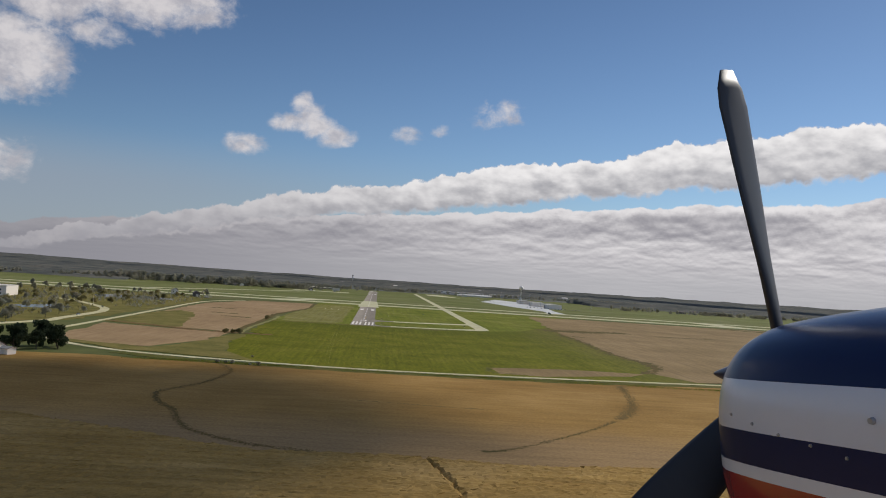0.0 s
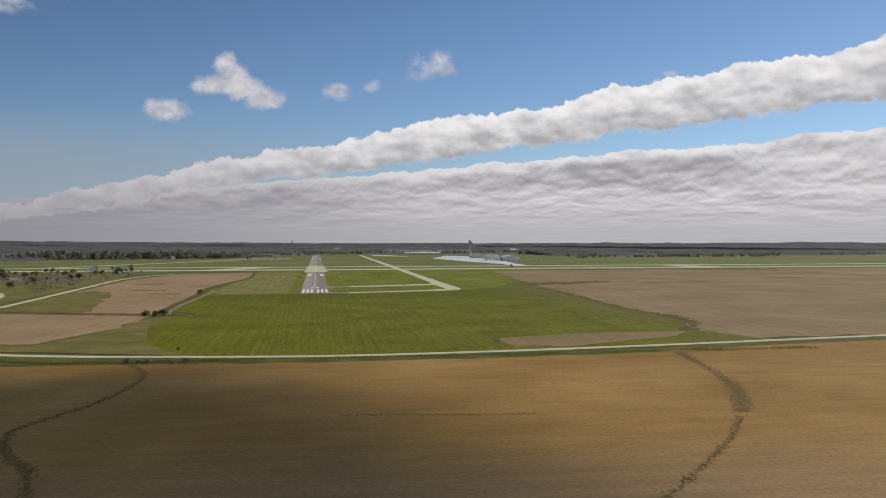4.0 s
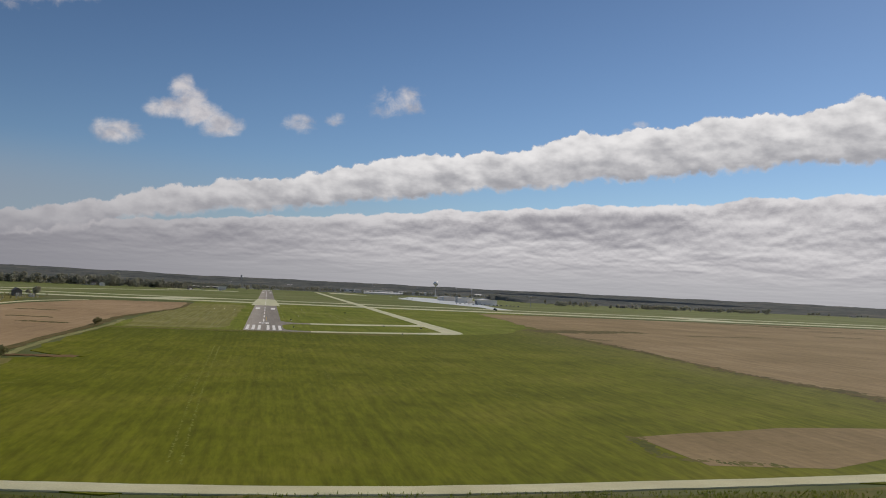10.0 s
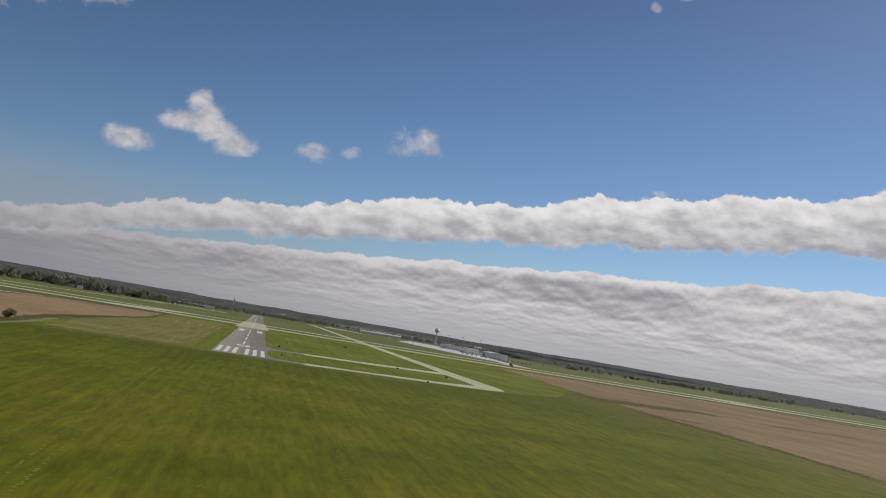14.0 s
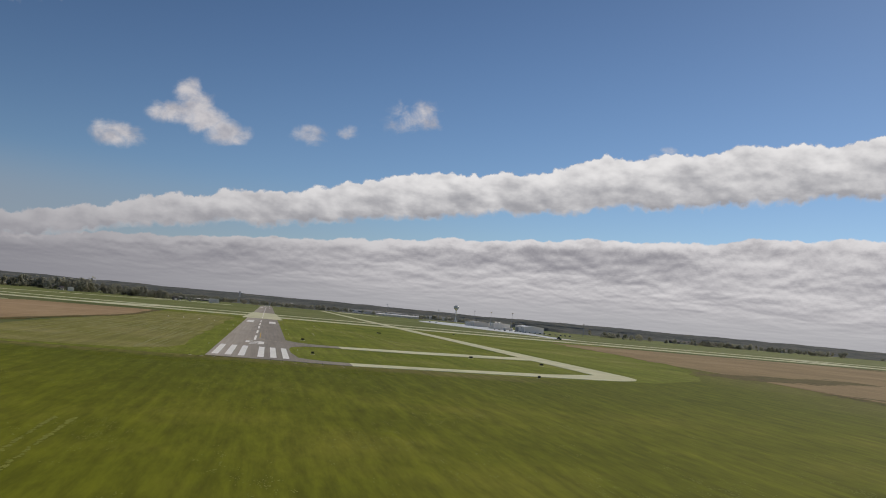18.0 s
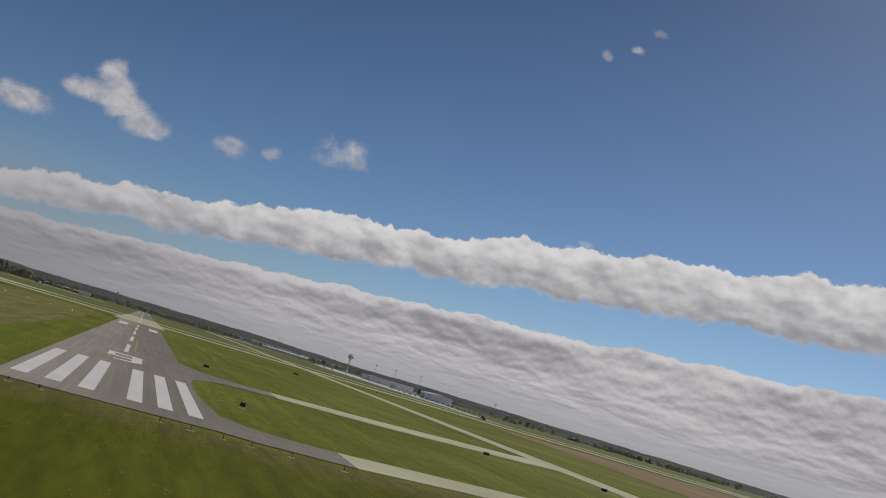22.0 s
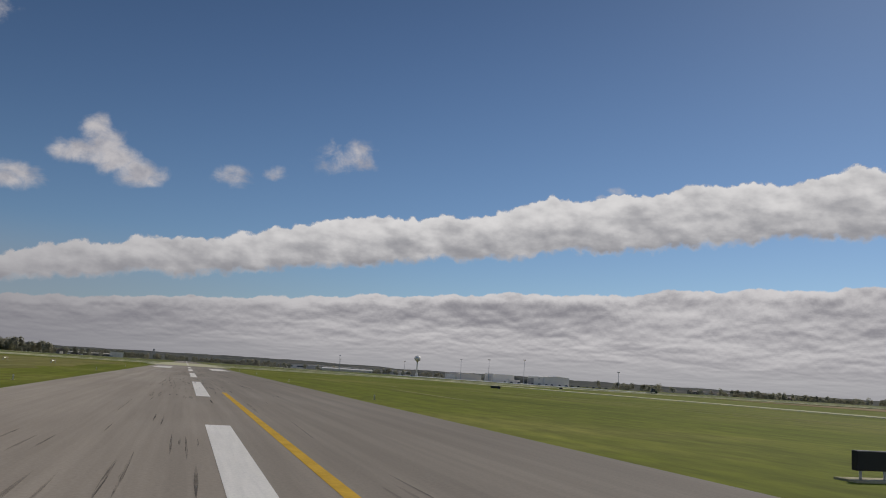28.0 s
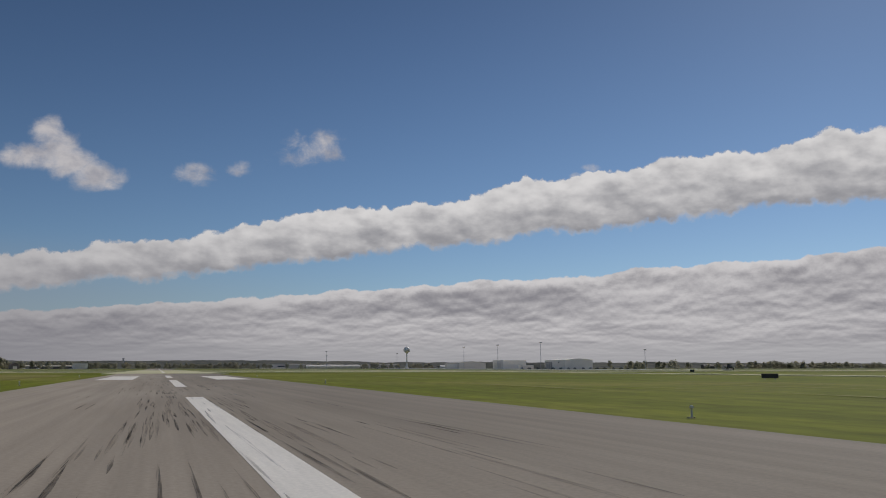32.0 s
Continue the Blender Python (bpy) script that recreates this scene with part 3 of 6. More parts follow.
clumps("grass_waterway", [(139, -372), (135, -392), (127, -430), (116, -460), (107, -476)], 4.2, 900, 0.42, "loop", "weedy waterway through the bean field", 4)
clumps("grass_waterway", [(104, -482), (92, -500), (76, -520), (55, -543), (46, -548)], 1.8, 620, 0.26, "damp", "narrow weedy waterway curving through the bean field", 5)
clumps("grass_waterway", [(-62, -372), (-52, -400), (-56, -440), (-66, -470), (-60, -492), (-51, -507), (-42, -533), (-23, -551), (-1, -559)], 2.6, 1300, 0.34, "loop", "weedy waterway looping through the bean field", 6)
clumps("weed_streak", [(8, -466), (24, -467), (40, -470), (56, -471)], 1.8, 320, 0.28, "loop", "thin dark weedy streak in the bean field", 8)
field("rough_grass", [(-193, -140), (-135, -163), (-148, -60), (-164, 30), (-186, 70), (-199, -20)], "scrub", -0.036, "olive grass between the lane and the tan field", 4.0)
strip("ditch_bank", [(-196, -128), (-165, -146), (-139, -160), (-117, -176), (-95, -178), (-80, -177), (-62, -178)], 7.0, "ditch", -0.015, "brown weedy ditch bank between tan fields", 0.5, 7)
strip("field_margin", [(-90, -185), (-92, -120), (-91, 8), (-94, 70), (-88, 150), (-74, 270), (-78, 420)], 5.0, "damp", -0.016, "weedy fence line beside the tan field", 0.5, 8)
strip("field_margin", [(-85, -176), (-87, -100), (-84, 0), (-86, 60)], 3.0, "cut", -0.014, "pale cut grass along the fence line", 0.4, 9)
for k, line in enumerate(([(213, 106), (206, 96), (203, 60), (203, 30), (199, -20)], [(194, -150), (193, -185), (196, -215), (199, -234)], [(199, -234), (197, -252), (193, -270), (186, -288), (176, -302)])):
    clumps("field_margin", line, 2.6, 170, 0.7, "ditch", "dark weedy edge of the tan field", 60 + k)
clumps("field_margin", [(79, -319), (77, -328), (78, -340), (96, -346)], 3.0, 190, 0.6, "verge", "weedy fringe of the narrow tan strip", 71)
strip("road_verge", [(-120, -346), (-64, -365), (24, -371.5), (112, -367), (201, -350), (420, -322), (900, -246)], 11.0, "verge", -0.03, "rough weedy verge along the gravel road", 0.25, 12)
for k, (line, wide, n, size) in enumerate((
        ([(203, 98), (220, 106), (246, 112)], 26.0, 520, 2.6), ([(236, 110), (262, 122), (292, 134)], 18.0, 420, 2.4), ([(196, 30), (199, -20), (198, -70), (193, -150), (196, -215), (199, -234), (193, -270), (176, -302)], 8.0, 700, 1.3),
        ([(326, 108), (350, 112), (396, 119)], 5.0, 200, 1.6), ([(540, 425), (580, 402), (630, 395)], 26.0, 300, 4.0), ([(200, 30), (212, 20), (220, 12)], 5.0, 110, 1.3),
        ([(495, 178), (545, 184)], 6.0, 160, 2.0), ([(575, 298), (645, 304)], 7.0, 160, 2.2), ([(-150, 62), (-128, 58)], 7.0, 120, 1.5), ([(-132, 12), (-108, 8)], 7.0, 120, 1.5), ([(-172, 152), (-148, 150)], 8.0, 120, 1.6))):
    clumps("damp_patch", line, wide, n, size, "damp", "brown weedy patch in the damp hollow of the field", 90 + k)

for k, x in enumerate((-16.5, -14.4)):
    clumps("wheel_track", [(x + 3.5, -345), (x, -250), (x - 2.5, -150), (x - 3.2, -120)], 0.4, 360, 0.22, "straw", "pale wheel track through the hay meadow", 20 + k)

# ---------------------------------------------------------------- runway, taxiways, roads
W = 37.5 * FT
RUNWAY_END = 1560.0
thing("runway", slab([(-W, -3), (W, -3), (W, RUNWAY_END), (-W, RUNWAY_END)], 0.0, 0.4), M["asphalt"], "weathered grey asphalt runway with tyre marks", "runway", kind="structure")
thing("runway_intersection", slab([(-W - 4, 432), (W + 4, 432), (W + 1, 690), (-W - 1, 690)], 0.03, 0.4), M["concrete"], "pale concrete runway crossing", "runway", kind="structure")
thing("crossing_runway", slab([(-2600, 500), (2600, 500), (2600, 536), (-2600, 536)], 0.015, 0.4), M["concrete"], "pale concrete crossing runway", "runway", kind="structure")
thing("crossing_taxiway", slab([(-2600, 622), (2600, 622), (2600, 650), (-2600, 650)], 0.012, 0.4), M["concrete"], "pale concrete taxiway along the crossing runway", "taxiway", kind="structure")
thing("taxiway_link", slab([(585, 530), (640, 530), (600, 628), (560, 628)], 0.008, 0.4), M["concrete"], "pale concrete link between runway and taxiway", "taxiway", kind="structure")
thing("taxiway_link", slab([(-160, 530), (-120, 530), (-60, 628), (-100, 628)], 0.008, 0.4), M["concrete"], "pale concrete link between runway and taxiway", "taxiway", kind="structure")
thing("parallel_taxiway", slab([(113, 56), (127, 56), (125.5, 300), (124, 1560), (114, 1560), (115, 300), (114, 128), (113, 104)], 0.008, 0.4), M["concrete"], "pale concrete taxiway beside the runway", "taxiway", kind="structure")
thing("taxiway", slab([(27, -4), (55, 2.5), (86, 9.5), (106, 14.5), (115, 18), (121.5, 23.5), (125.5, 31), (127, 42), (127, 60), (113, 60), (113, 37), (92, 24), (56, 12.5), (27, 6.5)], 0.004, 0.4), M["concrete"], "pale concrete taxiway to the runway end", "taxiway", kind="structure")
thing("taxiway", slab([(31, 79.5), (55, 82), (99, 97), (114, 105), (114, 126), (106, 118), (57, 99), (31, 93)], 0.004, 0.4), M["concrete"], "pale concrete taxiway joining the runway", "taxiway", kind="structure")
thing("taxiway_fillet", slab([(W, -3), (16, -4.2), (27, -4), (27, 6.5), (21, 6.6), (16, 8.5), (13, 13), (W, 34)], -0.004, 0.4), M["asphalt"], "grey asphalt fillet between runway and taxiway", "taxiway", kind="structure")
thing("taxiway_fillet", slab([(W, 54), (12.4, 65), (17, 74.5), (24, 79), (31, 79.5), (31, 93), (23, 93), (16, 97.5), (W, 110)], -0.004, 0.4), M["asphalt"], "grey asphalt fillet between runway and taxiway", "taxiway", kind="structure")
thing("apron", slab([(316, 648), (348, 648), (352, 760), (372, 915), (408, 915), (412, 1300), (340, 1480), (262, 1180), (290, 930), (326, 740)], 0.016, 0.4), M["bright"], "bright concrete apron before the hangars", "apron", kind="structure")
thing("apron", slab([(150, 1480), (215, 1400), (232, 1400), (190, 1600), (150, 1600)], 0.0, 0.4), M["concrete"], "pale concrete apron by the low buildings", "apron", kind="structure")
thing("taxiway", slab([(-420, 650), (-400, 650), (-150, 1120), (-165, 1120)], 0.0, 0.4), M["concrete"], "narrow pale taxiway to the old hangars", "taxiway", kind="structure")
thing("apron", slab([(-190, 1180), (-60, 1180), (-55, 1230), (-190, 1230)], 0.0, 0.4), M["concrete"], "pale concrete apron by the old hangars", "apron", kind="structure")

ROAD = smooth_line([(-182, -283), (-158, -313), (-125, -336), (-90, -348), (-64, -353), (-16, -360), (24, -362), (71, -359), (112, -355), (201, -343), (420, -310), (900, -235)])
thing("road", ribbon(ROAD, 4.8, 0.0, 0.3, 0.08), M["gravel"], "pale gravel farm road bending round the fields", "road", kind="structure")
LANE = smooth_line([(-182, -283), (-194, -251), (-197, -162), (-203, 48), (-209, 253), (-196, 345), (-175, 395)])
thing("lane", ribbon(LANE, 4.2, 0.004, 0.3, 0.08, 2), M["gravel"], "pale gravel lane beside the stubble field", "road", kind="structure")
DRIVE = smooth_line([(-262, -290), (-228, -178), (-228, -133), (-229, -80), (-232, -30), (-244, 15), (-264, 53), (-314, 128), (-345, 156)])
thing("driveway", ribbon(DRIVE, 8.0, 0.0, 0.3), M["gravel"], "curved pale concrete drive to the white building", "road", kind="structure")
thing("pond", slab(ragged([(-300, -40), (-275, -30), (-272, 10), (-290, 30), (-310, 20), (-312, -20)], 4, 10, 5), -0.02, 0.1), M["pond"], "small still pond among scrub", "pond", kind="structure")
thing("pond", slab(ragged([(-330, 250), (-260, 240), (-240, 300), (-300, 330), (-350, 310)], 5, 10, 6), -0.02, 0.1), M["pond"], "small still pond beside the autumn scrub", "pond", kind="structure")


def mark(name, outline, mat, label, top=0.004):
    return thing(name, slab(outline, top, 0.03), M[mat], label, "marking", kind="structure")


def rect(x0, x1, y0, y1):
    return [(x0, y0), (x1, y0), (x1, y1), (x0, y1)]


S = 5.7 * FT
for k in (-6, -4, -2, 1, 3, 5):
    mark("threshold_stripe", rect(k * S, k * S + S, 15 * FT, 170 * FT), "paint", "worn white threshold stripe on the runway")
CL0, CL1 = -0.82, 0.05
for k in range(0, 24):
    y0 = (310 + 200 * k) * FT
    up = 0.036 if 425 < y0 + 20 < 700 else 0.004
    if y0 < RUNWAY_END - 40 and not (y0 < 432 < y0 + 36 or y0 < 690 < y0 + 36):
        mark("centreline_stripe", rect(CL0, CL1, y0, y0 + 120 * FT), "paint", "worn white centreline stripe on the runway", up)
for side in (-1, 1):
    x0, x1 = sorted((side * 5.1, side * 9.4))
    mark("aiming_point_bar", rect(x0, x1, 318, 362), "paint", "broad white aiming point bar on the runway")
    mark("aiming_point_bar", rect(x0, x1, 1200, 1245), "paint", "broad white aiming point bar at the far end")
for k in (-6, -4, -2, 1, 3, 5):
    mark("threshold_stripe", rect(k * S, k * S + S, RUNWAY_END - 52, RUNWAY_END - 8), "paint", "worn white threshold stripe at the far runway end")

# the runway number, a nine of plain bars
bm = bmesh.new()
for outline in ([(-3.3, 82.0), (1.2, 82.0), (1.2, 84.8), (-3.5, 85.2)], [(-3.4, 73.6), (-2.1, 76.2), (-2.1, 82.0), (-3.3, 82.0)], [(-3.4, 73.6), (1.2, 73.4), (1.2, 76.0), (-2.1, 76.2)],
                [(1.2, 69.0), (3.1, 69.0), (3.2, 84.6), (1.2, 84.8)], [(-2.0, 64.8), (1.6, 66.2), (3.1, 69.0), (1.2, 69.0), (0.6, 68.0), (-2.0, 66.8)]):
    b2 = slab(outline, 0.004, 0.03)
    me = bpy.data.meshes.new("tmp")
    b2.to_mesh(me)
    b2.free()
    bm.from_mesh(me)
    bpy.data.meshes.remove(me)
thing("runway_number", bm, M["paint"], "large white numeral nine painted on the runway", "marking", kind="structure")
thing("taxi_line", ribbon(smooth_line([(31, 86.3), (22, 85.5), (14, 88), (8, 92), (4, 98), (1.7, 106), (1.35, 114)], 8), 0.22, 0.005, 0.02), M["faded"], "faded yellow taxi line curving onto the runway", "marking", kind="structure")
thing("taxi_line", ribbon([(1.35 - 0.002 * (y - 114), y) for y in range(114, 166, 5)], 0.32, 0.006, 0.02), M["yellow"], "yellow taxi line beside the centreline", "marking", kind="structure")
thing("taxi_line", ribbon(smooth_line([(29, 2.6), (21, 1.2), (15, 1.6), (11, 3.0)], 6), 0.2, 0.005, 0.02), M["faded"], "faded taxi line at the runway end", "marking", kind="structure")

# tyre marks: a few fresh dark skids, many faint ones
def rubber_film(name, colour, cover):
    """Rubber wiped onto the surface: streaky, with the asphalt showing through."""
    mt = bpy.data.materials.new(name)
    mt.use_nodes = True
    n = Net(mt.node_tree)
    bsdf = mt.node_tree.nodes["Principled BSDF"]
    where = n.node("ShaderNodeNewGeometry").outputs["Position"]
    streaks = n.noise(n.mul(where, (16.0, 0.22, 1.0)), 1.0, 3.0, 0.6)
    patches = n.noise(n.mul(where, (3.0, 0.5, 1.0)), 1.0, 3.0, 0.6)
    n.put(bsdf.inputs["Base Color"], n.mix(patches, tuple(c * 0.8 for c in colour), tuple(c * 1.25 for c in colour)))
    bsdf.inputs["Roughness"].default_value, bsdf.inputs["Specular IOR Level"].default_value = 0.85, 0.1
    clear = n.node("ShaderNodeBsdfTransparent")
    both = n.node("ShaderNodeMixShader")
    n.put(both.inputs[0], n.m("MULTIPLY", n.m("MULTIPLY", n.rng(streaks, 0.36, 0.62), n.rng(patches, 0.25, 0.6, 0.35, 1.0)), cover))
    mt.node_tree.links.new(clear.outputs[0], both.inputs[1])
    mt.node_tree.links.new(bsdf.outputs[0], both.inputs[2])
    mt.node_tree.links.new(both.outputs[0], mt.node_tree.nodes["Material Output"].inputs[0])
    return mt


def skids(name, n, mat, wide, length, spread, z, seed, label):
    """Long tapered marks, most of them in pairs, where wheels have touched."""
    rnd = random.Random(seed)
    top = base(name, pose(0, 0, 0), label, "marking", kind="structure")
    k = 0
    for _ in range(n):
        y = rnd.choice((rnd.gauss(212, 24), rnd.gauss(255, 42), rnd.uniform(105, 405)))
        x = rnd.gauss(-0.5 + rnd.choice((-1.6, -1.3, 1.7)), spread)
        m, w, lean = rnd.uniform(*length), rnd.uniform(*wide), rnd.gauss(0.0, 0.010)
        if y < 88 or y + m > 428 or abs(x) > 9:
            continue
        for off in (0.0, rnd.uniform(0.22, 0.5)) if rnd.random() < 0.5 else (0.0,):
            if -1.0 < x + off < 0.2 and rnd.random() < 0.5:
                continue
            lift, a = z + k * 1e-6, rnd.uniform(0, 0.2) * m
            k += 1
            ring = [(a + m * s, 0.5 * w * t) for s, t in ((0, 0.08), (0.12, 0.5), (0.35, 1.0), (0.6, 0.85), (0.85, 0.4), (1.0, 0.05))]
            bm = bmesh.new()
            v = [bm.verts.new((x + off + lean * s - t * rnd.uniform(0.8, 1.1), y + s, lift)) for s, t in ring] + [bm.verts.new((x + off + lean * s + t * rnd.uniform(0.8, 1.1), y + s, lift)) for s, t in ring[::-1]]
            f = bm.faces.new(v)
            f.normal_update()
            if f.normal.z < 0:
                f.normal_flip()
            part("tyre_mark", bm, mat, top)


skids("tyre_marks", 70, rubber_film("faint_rubber", (0.16, 0.13, 0.104), 0.30), (0.10, 0.28), (4.0, 14.0), 1.4, 0.0055, 5, "faint grey tyre marks along the runway")
skids("tyre_marks", 90, rubber_film("dark_rubber", (0.085, 0.070, 0.057), 0.72), (0.06, 0.12), (2.0, 7.5), 1.2, 0.0085, 6, "fresh dark tyre skids on the runway")
skids("tyre_marks", 150, rubber_film("worn_rubber", (0.10, 0.083, 0.068), 0.58), (0.04, 0.09), (1.8, 7.0), 2.0, 0.0098, 9, "scattered short tyre skids on the runway")
skids("tyre_marks", 14, rubber_film("traced_rubber", (0.10, 0.083, 0.068), 0.5), (0.03, 0.06), (7.0, 16.0), 2.2, 0.0105, 12, "long thin tyre traces along the runway")


def roll_of_cloud(n, az, el):
    """The long roll of cloud: a row of swellings above, flatter below. Gives its cover and its colour."""
    swell = n.m("SUBTRACT", 0.42, n.puffs(az, 0.7, 0.20, 0.0, 0.5, 0.25))
    knobs = n.m("SUBTRACT", 0.42, n.puffs(az, n.m("MULTIPLY", el, 0.6), 0.62, 2.0, 0.55, 0.2))
    fray = n.m("SUBTRACT", n.noise(n.combine(az, el, 7.0), 1.3, 7.0, 0.6), 0.5)
    edge = n.m("ADD", n.m("MULTIPLY", swell, 1.5), n.m("ADD", n.m("MULTIPLY", knobs, 1.0), n.m("MULTIPLY", fray, 0.9)))
    top, low = n.quad(az, 7.5, 0.2, -0.0015), n.quad(az, 5.3, 0.150, -0.0011)
    hem = n.m("ADD", n.m("MULTIPLY", n.m("SUBTRACT", n.noise(n.combine(az, 2.0), 0.22, 2.0), 0.5), 2.2), n.m("MULTIPLY", fray, 1.2))
    above = n.m("SUBTRACT", n.m("ADD", top, edge), el)
    under = n.m("SUBTRACT", el, n.m("ADD", low, hem))
    cover = n.m("MULTIPLY", n.rng(above, -0.04, 0.16), n.rng(under, -0.20, 0.35))
    cover = n.m("MULTIPLY", cover, n.rng(az, -32.0, -16.0, 0.35, 1.0))
    # lit from above and from the sun's side
    lean = n.m("ADD", n.m("MULTIPLY", az, 0.75), n.m("MULTIPLY", el, 0.25))
    tall = n.m("ADD", n.m("MULTIPLY", el, 1.5), n.m("MULTIPLY", az, -0.05))
    r0 = n.puffs(lean, tall, 0.34, 3.0, 0.5, 0.35)
    r1 = n.puffs(n.m("ADD", lean, 0.28), n.m("ADD", tall, 0.62), 0.34, 3.0, 0.5, 0.35)
    grain = n.m("SUBTRACT", n.noise(n.combine(az, n.m("MULTIPLY", el, 1.6), 3.0), 0.55, 8.0, 0.55), 0.5)
    rise = n.m("DIVIDE", n.m("SUBTRACT", el, low), n.m("SUBTRACT", n.m("ADD", top, edge), low))
    roll_light = n.m("ADD", n.m("ADD", n.m("MULTIPLY", n.m("SUBTRACT", r1, r0), 1.05), n.m("MULTIPLY", grain, 0.9)), n.m("ADD", n.m("MULTIPLY", rise, 0.66), 0.16))
    left = n.rng(az, -26.0, 12.0, 1.0, 0.0)
    col = n.mix(n.rng(roll_light, -0.05, 1.0), (0.36, 0.36, 0.39), (0.90, 0.88, 0.88))
    return cover, n.mix(n.m("MULTIPLY", left, 0.80), col, (0.29, 0.283, 0.318))


def cloud_layer():
    mt = bpy.data.materials.new("cloud")
    mt.use_nodes = True
    n = Net(mt.node_tree)
    mt.node_tree.nodes.remove(mt.node_tree.nodes["Principled BSDF"])
    where = n.node("ShaderNodeNewGeometry").outputs["Position"]
    x, y, z = n.split(where)
    far = n.m("SQRT", n.m("ADD", n.m("MULTIPLY", x, x), n.m("POWER", n.m("ADD", y, 300.0), 2.0)))
    az = n.m("MULTIPLY", n.m("ARCTAN2", x, n.m("ADD", y, 300.0)), 57.2958)
    el = n.m("MULTIPLY", n.m("ARCTAN2", n.m("SUBTRACT", z, 20.0), far), 57.2958)
    view = n.combine(az, n.m("MULTIPLY", el, 1.25))
    grain = n.noise(view, 0.7, 9.0, 0.63, 0.3)
    wisps = n.noise(view, 0.3, 3.0, 0.5)
    body = None
    # azimuth, elevation, half width, half height, density
    for ca, ce, a, b, d in ((-10.75, 9.60, 2.1, 1.1, 1.25), (-6.55, 12.85, 1.15, 1.3, 1.25), (-6.05, 12.00, 1.6, 1.5, 1.4), (-5.35, 11.35, 1.9, 1.3, 1.4), (-4.15, 10.75, 2.0, 1.15, 1.35), (-7.75, 11.45, 1.9, 0.85, 1.2), (-6.50, 11.50, 1.9, 1.0, 1.35), (-3.30, 10.55, 1.4, 0.8, 1.1), (1.65, 11.30, 1.75, 1.0, 1.0), (4.25, 11.70, 1.1, 0.75, 0.85), (9.45, 13.30, 1.7, 1.3, 1.0), (7.85, 13.00, 2.4, 1.4, 0.7),
                            (-19.00, 19.80, 7.6, 3.6, 1.6), (-26.50, 13.60, 4.4, 3.9, 1.5), (-25.00, 18.00, 5.0, 3.0, 1.4), (-21.80, 16.00, 2.8, 1.6, 1.1), (-26.60, 6.60, 2.6, 1.9, 1.1), (-14.60, 18.80, 3.0, 1.7, 1.3), (26.30, 12.10, 1.0, 0.4, 0.95), (25.40, 11.70, 0.6, 0.35, 0.85), (27.50, 26.30, 0.9, 0.4, 0.8), (26.20, 25.10, 0.7, 0.35, 0.75), (24.30, 24.30, 0.6, 0.6, 0.65)):
        u = n.m("DIVIDE", n.m("SUBTRACT", az, float(ca)), float(a))
        v = n.m("DIVIDE", n.m("SUBTRACT", el, float(ce)), float(b))
        r = n.m("SQRT", n.m("ADD", n.m("MULTIPLY", u, u), n.m("MULTIPLY", v, v)))
        one = n.rng(r, 0.2, 1.3, d, 0.0)
        body = one if body is None else n.m("MAXIMUM", body, one)
    dens = n.m("ADD", body, n.m("MULTIPLY", n.m("SUBTRACT", grain, 0.53), 1.9))
    dens = n.m("ADD", dens, n.m("MULTIPLY", n.m("SUBTRACT", wisps, 0.5), 0.5))
    alpha = n.m("MULTIPLY", n.rng(dens, 0.30, 1.35), n.rng(body, 0.03, 0.2))
    alpha = n.m("MULTIPLY", alpha, 0.88)
    light = n.rng(n.noise(view, 0.45, 5.0, 0.6), 0.35, 0.65)
    glow = n.node("ShaderNodeEmission")
    near = n.m("ADD", y, 180.0)
    roll, roll_col = roll_of_cloud(n, n.m("MULTIPLY", n.m("ARCTAN2", x, near), 57.2958),
                                   n.m("MULTIPLY", n.m("ARCTAN2", n.m("SUBTRACT", z, 14.0), n.m("SQRT", n.m("ADD", n.m("MULTIPLY", x, x), n.m("MULTIPLY", near, near)))), 57.2958))
    small = n.mix(light, (0.46, 0.445, 0.48), (0.72, 0.68, 0.68))
    n.put(glow.inputs[0], n.mix(roll, small, roll_col))
    alpha = n.m("MAXIMUM", alpha, roll)
    glow.inputs[1].default_value = 1.0
    clear = n.node("ShaderNodeBsdfTransparent")
    mix = n.node("ShaderNodeMixShader")
    n.put(mix.inputs[0], alpha)
    mt.node_tree.links.new(clear.outputs[0], mix.inputs[1])
    mt.node_tree.links.new(glow.outputs[0], mix.inputs[2])
    mt.node_tree.links.new(mix.outputs[0], mt.node_tree.nodes["Material Output"].inputs[0])
    bm = bmesh.new()
    rows = []
    for e in np.radians(np.linspace(0.8, 42, 22)):
        rows.append([bm.verts.new((4600 * math.sin(a) * math.cos(e), 4600 * math.cos(a) * math.cos(e) - 420, 4600 * math.sin(e))) for a in np.radians(np.linspace(-50, 62, 40))])
    for a, b in zip(rows, rows[1:]):
        for i in range(39):
            bm.faces.new((a[i], b[i], b[i + 1], a[i + 1])).smooth = True
    thing("cloud_backdrop", bm, mt, "long roll of white cloud and small fair-weather clouds", "clouds", kind="structure")


